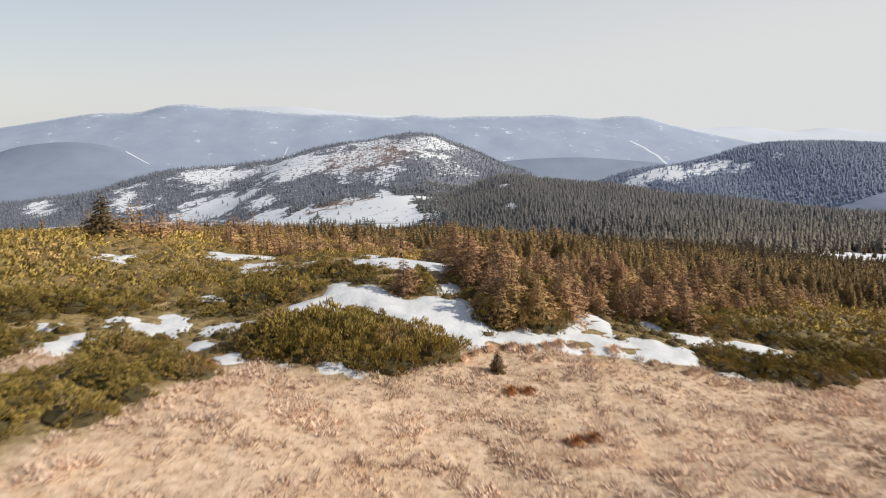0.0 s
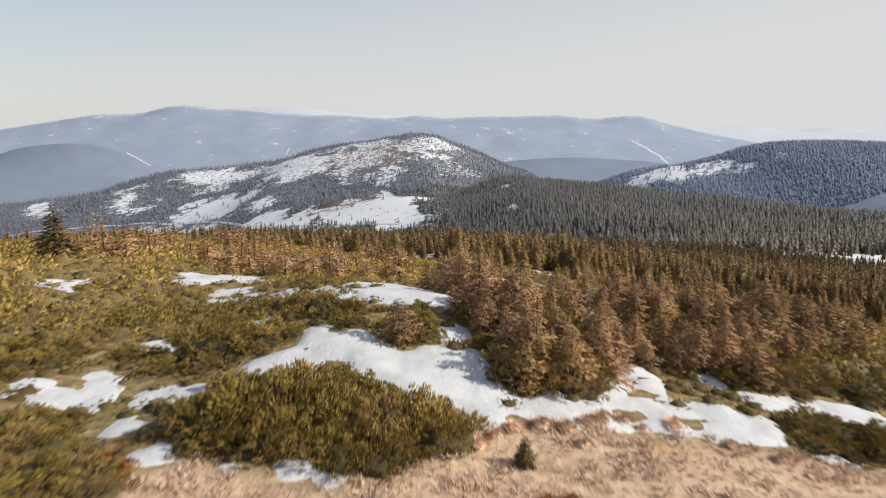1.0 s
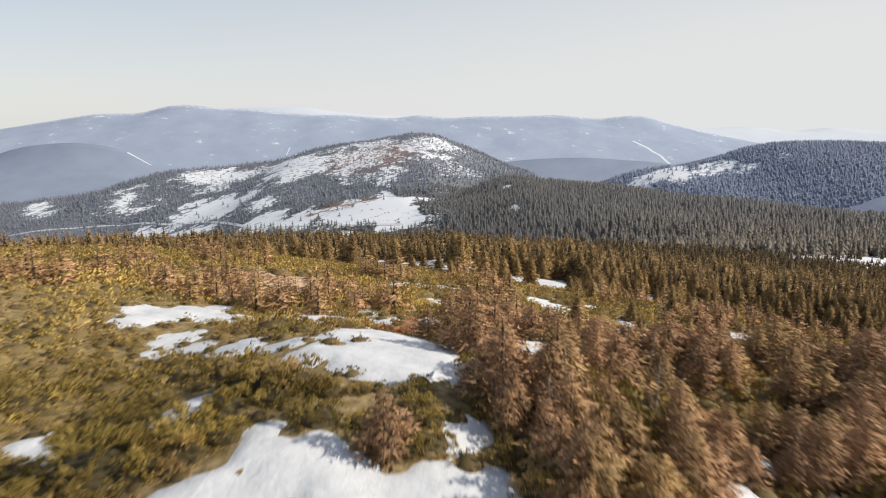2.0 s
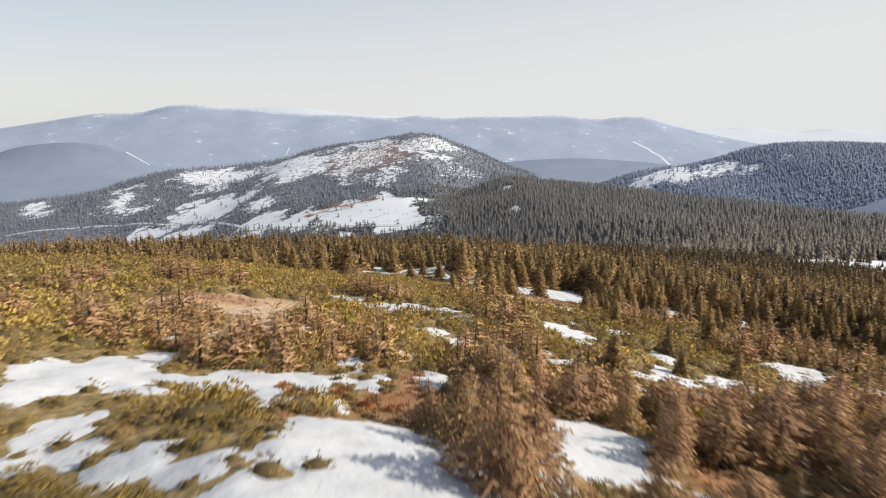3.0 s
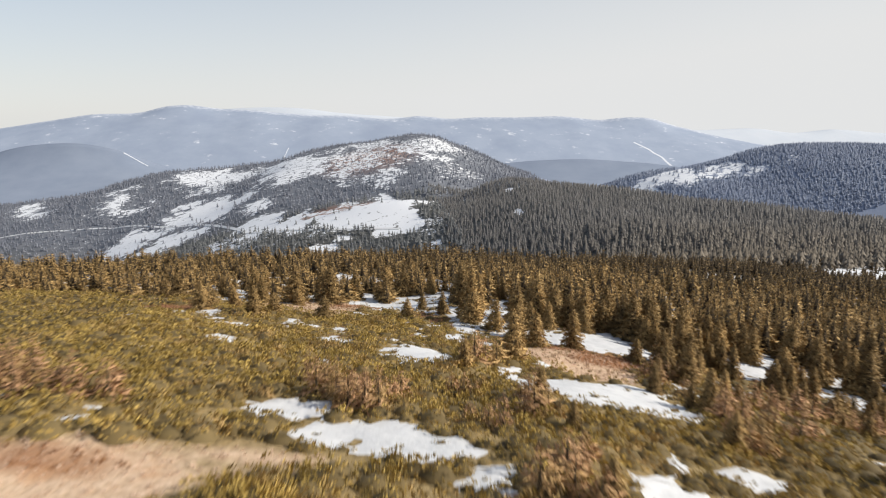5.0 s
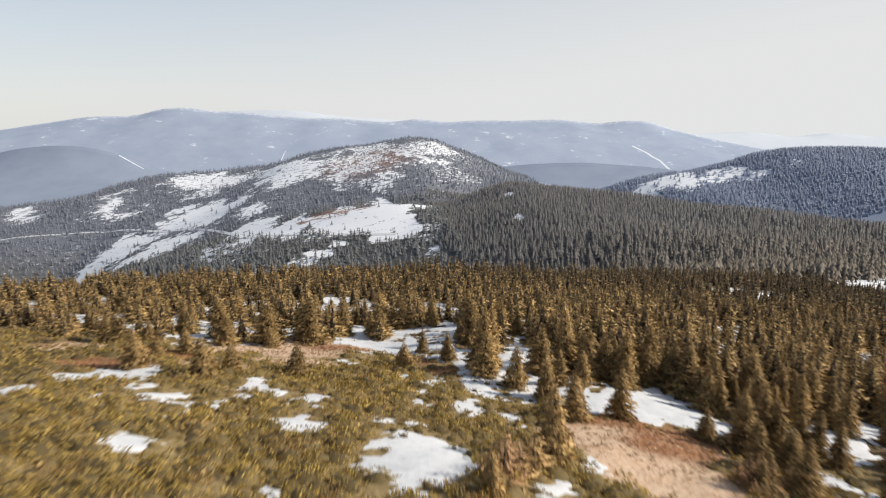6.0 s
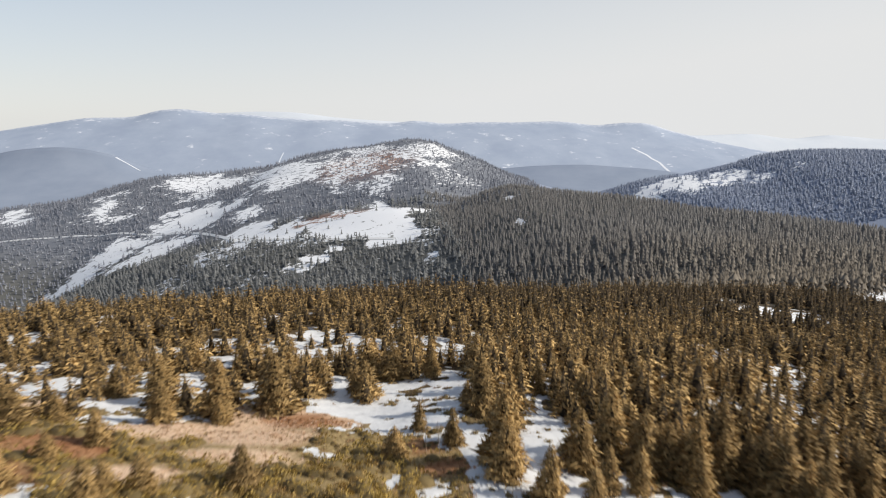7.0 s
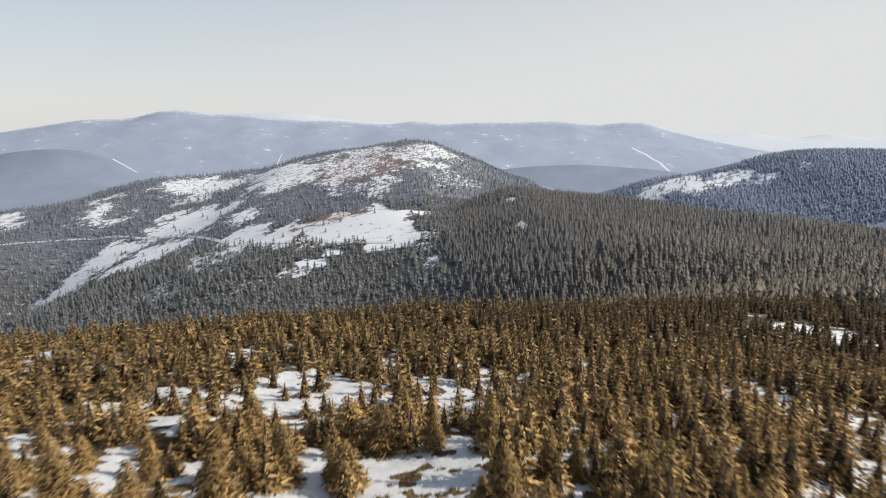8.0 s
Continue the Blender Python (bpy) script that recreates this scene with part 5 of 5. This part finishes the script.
w = jittered(330, 1250, 880, 1260, 6.0)
open_ = far_snow(w[:, 0], w[:, 1])
ok = gen.random(len(w)) < np.where(open_ > 0.6, 0.10, np.where(open_ > 0.3, 0.35, 0.98))
w = w[ok]
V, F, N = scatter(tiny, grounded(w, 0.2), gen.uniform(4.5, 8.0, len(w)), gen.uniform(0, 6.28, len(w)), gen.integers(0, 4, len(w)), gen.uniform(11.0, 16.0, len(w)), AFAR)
tagged(new("eastern_wood", mesh_of("eastern_wood", V, F, EASTWOODS, normals=N)), "hazy blue-grey spruce forest on the eastern hill", "forest", kind="stuff")

# ---- the meadow grass ----
tufts = [tuft(rng) for _ in range(6)]
mats = [tuft(rng, 16, 0.13, 0.26, 0.026) for _ in range(6)]
t = jittered(-22, 30, 5, 24, 0.23)
ok = (straw_depth(t[:, 0], t[:, 1]) > -0.3) & (snow_depth(t[:, 0], t[:, 1]) < 0.05) & (np.abs(t[:, 0]) < 0.85 * t[:, 1] + 5)
t = t[ok]
clump = fractal(t[:, 0] * 1.7, t[:, 1] * 1.7, 81, 3)
size = 0.42 + 0.75 * smooth(0.42, 0.66, clump)
V, F = scatter(mats, grounded(t), size, gen.uniform(0, 6.28, len(t)), gen.integers(0, 6, len(t)))
tagged(new("meadow_grass", mesh_of("meadow_grass", V, F, STRAWBLADE)), "dry straw-coloured mountain grass pressed by winter", "grass", kind="stuff")
t = jittered(-36, 30, 52, 136, 0.6)
ok = (straw_depth(t[:, 0], t[:, 1]) > -0.2) & (snow_depth(t[:, 0], t[:, 1]) < 0.0)
t = t[ok]
V, F = scatter(tufts, grounded(t), gen.uniform(0.6, 1.3, len(t)), gen.uniform(0, 6.28, len(t)), gen.integers(0, 6, len(t)))
tagged(new("glade_grass", mesh_of("glade_grass", V, F, STRAWBLADE)), "dry straw-coloured grass along a path", "grass", kind="stuff")
t = jittered(-40, 36, 12, 136, 0.5)
ok = (heath_depth(t[:, 0], t[:, 1]) > -0.3) & (snow_depth(t[:, 0], t[:, 1]) < 0.0) & in_view_wedge(t[:, 0], t[:, 1])
t = t[ok]
V, F = scatter(tufts, grounded(t), gen.uniform(0.6, 1.2, len(t)), gen.uniform(0, 6.28, len(t)), gen.integers(0, 6, len(t)))
tagged(new("heather", mesh_of("heather", V, F, REDBLADE)), "rust-brown heather between the snow patches", "heather", kind="stuff")


t = jittered(-48, 30, 96, 152, 0.85)
ok = (snow_depth(t[:, 0], t[:, 1]) < 0.0) & in_view_wedge(t[:, 0], t[:, 1]) & (fractal(t[:, 0] * 0.3, t[:, 1] * 0.3, 83) > 0.42)
t = t[ok]
V, F = scatter(tufts, grounded(t), gen.uniform(0.9, 1.9, len(t)), gen.uniform(0, 6.28, len(t)), gen.integers(0, 6, len(t)))
tagged(new("wood_edge_grass", mesh_of("wood_edge_grass", V, F, BROWN)), "rusty dry grass and bilberry at the edge of the wood", "grass", kind="stuff")


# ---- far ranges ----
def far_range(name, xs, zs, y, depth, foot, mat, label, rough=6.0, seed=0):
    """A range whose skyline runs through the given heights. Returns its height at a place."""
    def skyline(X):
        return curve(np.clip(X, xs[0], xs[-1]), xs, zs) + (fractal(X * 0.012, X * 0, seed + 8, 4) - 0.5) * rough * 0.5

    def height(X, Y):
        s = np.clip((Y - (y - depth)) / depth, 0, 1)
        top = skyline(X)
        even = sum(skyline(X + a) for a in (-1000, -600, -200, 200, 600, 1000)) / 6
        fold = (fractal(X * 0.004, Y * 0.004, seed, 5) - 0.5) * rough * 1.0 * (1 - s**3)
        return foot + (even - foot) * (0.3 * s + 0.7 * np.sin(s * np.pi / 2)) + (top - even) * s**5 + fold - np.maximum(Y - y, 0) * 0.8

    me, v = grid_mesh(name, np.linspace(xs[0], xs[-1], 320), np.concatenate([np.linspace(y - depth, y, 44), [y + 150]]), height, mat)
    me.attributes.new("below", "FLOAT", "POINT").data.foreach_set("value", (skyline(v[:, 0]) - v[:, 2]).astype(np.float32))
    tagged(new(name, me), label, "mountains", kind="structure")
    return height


# aerial haze is painted into these colours, palest on the farthest range
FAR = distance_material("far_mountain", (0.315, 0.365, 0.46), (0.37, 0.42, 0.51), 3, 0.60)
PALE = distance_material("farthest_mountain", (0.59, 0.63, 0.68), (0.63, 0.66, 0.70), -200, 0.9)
HAZEBLUE = distance_material("hazed_hill", (0.225, 0.265, 0.34), (0.27, 0.31, 0.385), -200, 0.9)
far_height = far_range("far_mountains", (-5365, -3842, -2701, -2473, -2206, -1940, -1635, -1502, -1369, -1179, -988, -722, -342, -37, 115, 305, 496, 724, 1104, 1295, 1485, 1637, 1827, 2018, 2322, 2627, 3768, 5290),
                       (-193, -136, -87, -49, -7, 31, 46, 77, 88, 69, 58, 35, 20, 5, 20, 5, 12, 12, 16, -3, 12, 8, -41, -87, -148, -201, -307, -384), 4300, 900, -360, FAR, "long hazy blue mountain range with snowy tops", 9, 3)
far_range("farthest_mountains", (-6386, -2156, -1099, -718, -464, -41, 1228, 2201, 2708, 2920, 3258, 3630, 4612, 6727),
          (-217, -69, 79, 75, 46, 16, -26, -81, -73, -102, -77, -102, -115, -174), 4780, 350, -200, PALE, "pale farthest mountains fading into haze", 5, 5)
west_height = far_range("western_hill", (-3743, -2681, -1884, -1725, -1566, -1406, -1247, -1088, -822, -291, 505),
                        (-316, -236, -178, -125, -103, -103, -135, -196, -263, -316, -369), 3000, 700, -330, HAZEBLUE, "hazy blue wooded hill", 7, 7)
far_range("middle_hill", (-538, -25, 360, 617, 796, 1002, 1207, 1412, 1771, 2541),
          (-330, -253, -197, -176, -171, -182, -200, -228, -305, -382), 2900, 600, -300, HAZEBLUE, "hazy blue wooded hill in the gap", 5, 9)


# ---- the forest road on the far valley side ----
def ribbon(name, line, wide, mat, label, category, lift=0.5, over=ground):
    """A strip of even width laid over the ground."""
    line = np.array(line, float)
    at = np.linspace(0, len(line) - 1, 120)
    x, y = np.interp(at, np.arange(len(line)), line[:, 0]), np.interp(at, np.arange(len(line)), line[:, 1])
    k = np.ones(9) / 9
    x[4:-4], y[4:-4] = np.convolve(x, k, "valid"), np.convolve(y, k, "valid")
    dx, dy = np.gradient(x), np.gradient(y)
    far = np.hypot(dx, dy)
    nx, ny = -dy / far, dx / far
    rows = [np.stack([x + nx * o * wide, y + ny * o * wide, over(x + nx * o * wide, y + ny * o * wide) + u], -1)
            for o, u in ((-0.55, -1.0), (-0.5, lift), (0.5, lift), (0.55, -1.0))]
    n = len(x)
    quads = [(r * n + i, r * n + i + 1, (r + 1) * n + i + 1, (r + 1) * n + i) for r in range(3) for i in range(n - 1)]
    return tagged(new(name, mesh_of(name, np.concatenate(rows), quads, mat)), label, category, kind="structure")


ribbon("road", [(-760, 1272), (-649, 1270), (-574, 1261), (-452, 1207), (-319, 1096), (-256, 1021), (-191, 916), (-99, 841), (-43, 815), (-3, 796)], 6, SNOWY, "snow-covered forest road across the valley side", "road")


ribbon("ski_slope", [(1403, 3885), (1436, 3840), (1468, 3796), (1478, 3758), (1512, 3712), (1520, 3661), (1532, 3612)], 15, PISTE, "white ski slope cut through the woods", "ski slope", 0.8, far_height)
ribbon("forest_clearing", [(-641, 3744), (-643, 3727), (-646, 3710), (-648, 3692), (-650, 3674), (-654, 3642)], 4, PISTE, "narrow snowy clearing on the far mountainside", "clearing", 0.8, far_height)
ribbon("forest_clearing", [(-1235, 2992), (-1205, 2984), (-1175, 2975), (-1145, 2963), (-1119, 2951)], 5, PISTE, "narrow pale clearing on the wooded hill", "clearing", 2.0, west_height)


# ---- dead spruces, tussocks and heather cushions ----
def spike(r0, r1, h, sides=5, bend=0.0):
    V, F = [], []
    for k, f in enumerate((0.0, 0.5, 1.0)):
        r = r0 + (r1 - r0) * f
        V += [(r * math.cos(6.283 * j / sides) + bend * f * f, r * math.sin(6.283 * j / sides), h * f) for j in range(sides)]
        if k:
            for j in range(sides):
                a, b = (k - 1) * sides + j, (k - 1) * sides + (j + 1) % sides
                F += [(a, b, b + sides), (a, b + sides, a + sides)]
    return V, F


dead_trunk = mesh_of("trunk", *spike(0.05, 0.012, 1.0, 6, 0.05), GREYWOOD)
dead_branch = mesh_of("branch", *spike(0.012, 0.003, 0.42, 4, 0.06), GREYWOOD)


def dead_spruce(x, y, h, lean):
    tree = tagged(new("dead_spruce"), "bare grey dead spruce with broken branches", "tree", "dead spruces")
    stem = part("trunk", dead_trunk, tree)
    stem.scale = (0.6, 0.6, h)
    for k in range(18):
        b = part("branch", dead_branch, tree)
        f = rng.uniform(0.25, 0.95)
        size = rng.uniform(0.6, 1.2) * (1.2 - 0.7 * f)
        b.matrix_basis = Matrix.Translation((0.05 * f * f * 0.9, 0, h * f)) @ Matrix.Rotation(rng.uniform(0, 6.283), 4, "Z") @ Matrix.Rotation(radians(rng.uniform(55, 105)), 4, "Y") @ Matrix.Scale(size, 4)
    tree.matrix_world = Matrix.Translation((x, y, float(ground(x, y)) - 0.05)) @ Matrix.Rotation(rng.uniform(0, 6.283), 4, "Z") @ Matrix.Rotation(radians(lean), 4, "X")


for x, y, h, lean in ((4.3, 26.0, 2.3, 4), (6.6, 26.5, 2.0, 12), (3.6, 25.0, 1.7, 6), (8.0, 30.6, 2.1, 8), (2.6, 27.4, 1.6, 3),
                      (5.0, 42.2, 2.2, 5), (4.6, 54.8, 2.2, 7), (13.7, 52.4, 2.4, 4), (-8.4, 137.8, 4.2, 3), (4.6, 127.0, 3.4, 2), (5.7, 126.6, 3.0, 4)):
    dead_spruce(x, y, h, lean)


def cushion_thing(name, x, y, size, blade_mat, label, category, group):
    """A rounded tuft: a low mound with blades standing all over it."""
    thing = tagged(new(name), label, category, group)
    v, f = cushion(rng, 3, 9, 0.26, 0.55)
    part("mound", mesh_of("mound", v * size, f, blade_mat), thing)
    V, F = [], []
    for _ in range(460):
        a, t = rng.uniform(0, 6.283), rng.uniform(0.0, 1.5)
        p = Vector((0.62 * math.sin(t) * math.cos(a), 0.62 * math.sin(t) * math.sin(a), 0.30 * math.cos(t)))
        d = Vector((p.x, p.y, p.z * 2 + 0.25)).normalized() * rng.uniform(0.12, 0.34)
        o = Vector((-math.sin(a), math.cos(a), 0)) * 0.025
        F.append((len(V), len(V) + 1, len(V) + 2))
        V += [tuple((p - o) * size), tuple((p + o) * size), tuple((p + d) * size)]
    tagged(part("grass_tuft" if category == "grass" else "heather_tuft", mesh_of("tuft", V, F, blade_mat), thing), kind="stuff")
    thing.matrix_world = Matrix.Translation((x, y, float(ground(x, y)) - 0.02))


for x, y, r in ((2.4, 19.6, 0.35), (2.9, 19.9, 0.4), (3.6, 20.0, 0.45), (4.2, 19.9, 0.4), (4.8, 20.2, 0.42), (5.3, 20.5, 0.5), (5.9, 20.6, 0.45), (6.3, 20.3, 0.36), (7.25, 20.5, 0.5), (8.4, 19.7, 0.3), (9.4, 19.2, 0.35), (1.9, 19.2, 0.4), (4.5, 19.3, 0.35)):
    cushion_thing("grass_tussock", x, y, r, STRAWBLADE, "rounded tussock of dry beige grass beside the snow", "grass", "tussocks at the edge of the snow")
for x, y, r in ((4.3, 14.4, 0.42), (4.8, 14.6, 0.38), (3.1, 17.1, 0.4), (3.6, 17.2, 0.35), (-6.0, 17.7, 0.45), (-5.5, 17.6, 0.4), (-2.6, 38.6, 0.6), (-2.1, 38.3, 0.5), (-1.3, 39.3, 0.6), (-0.4, 38.2, 0.6), (0.3, 37.9, 0.5), (-3.2, 40.2, 0.5)):
    cushion_thing("heather_cushion", x, y, r, REDBLADE, "rounded rust-brown heather cushion", "heather", "heather cushions on the moor")

# scattered clumps in the meadow
t = jittered(-14, 20, 6.5, 19, 0.75)
ok = (straw_depth(t[:, 0], t[:, 1]) > 0.0) & (snow_depth(t[:, 0], t[:, 1]) < -0.1) & (gen.random(len(t)) < 0.55)
t = t[ok]
clumps = [tuft(rng, 60, 1.3, 1.3) for _ in range(3)]
V, F = scatter(clumps, grounded(t), gen.uniform(0.10, 0.24, len(t)), gen.uniform(0, 6.28, len(t)), gen.integers(0, 3, len(t)), gen.uniform(0.12, 0.26, len(t)))
tagged(new("meadow_clumps", mesh_of("meadow_clumps", V, F, STRAWBLADE)), "small clumps of dry beige grass in the meadow", "grass", kind="stuff")
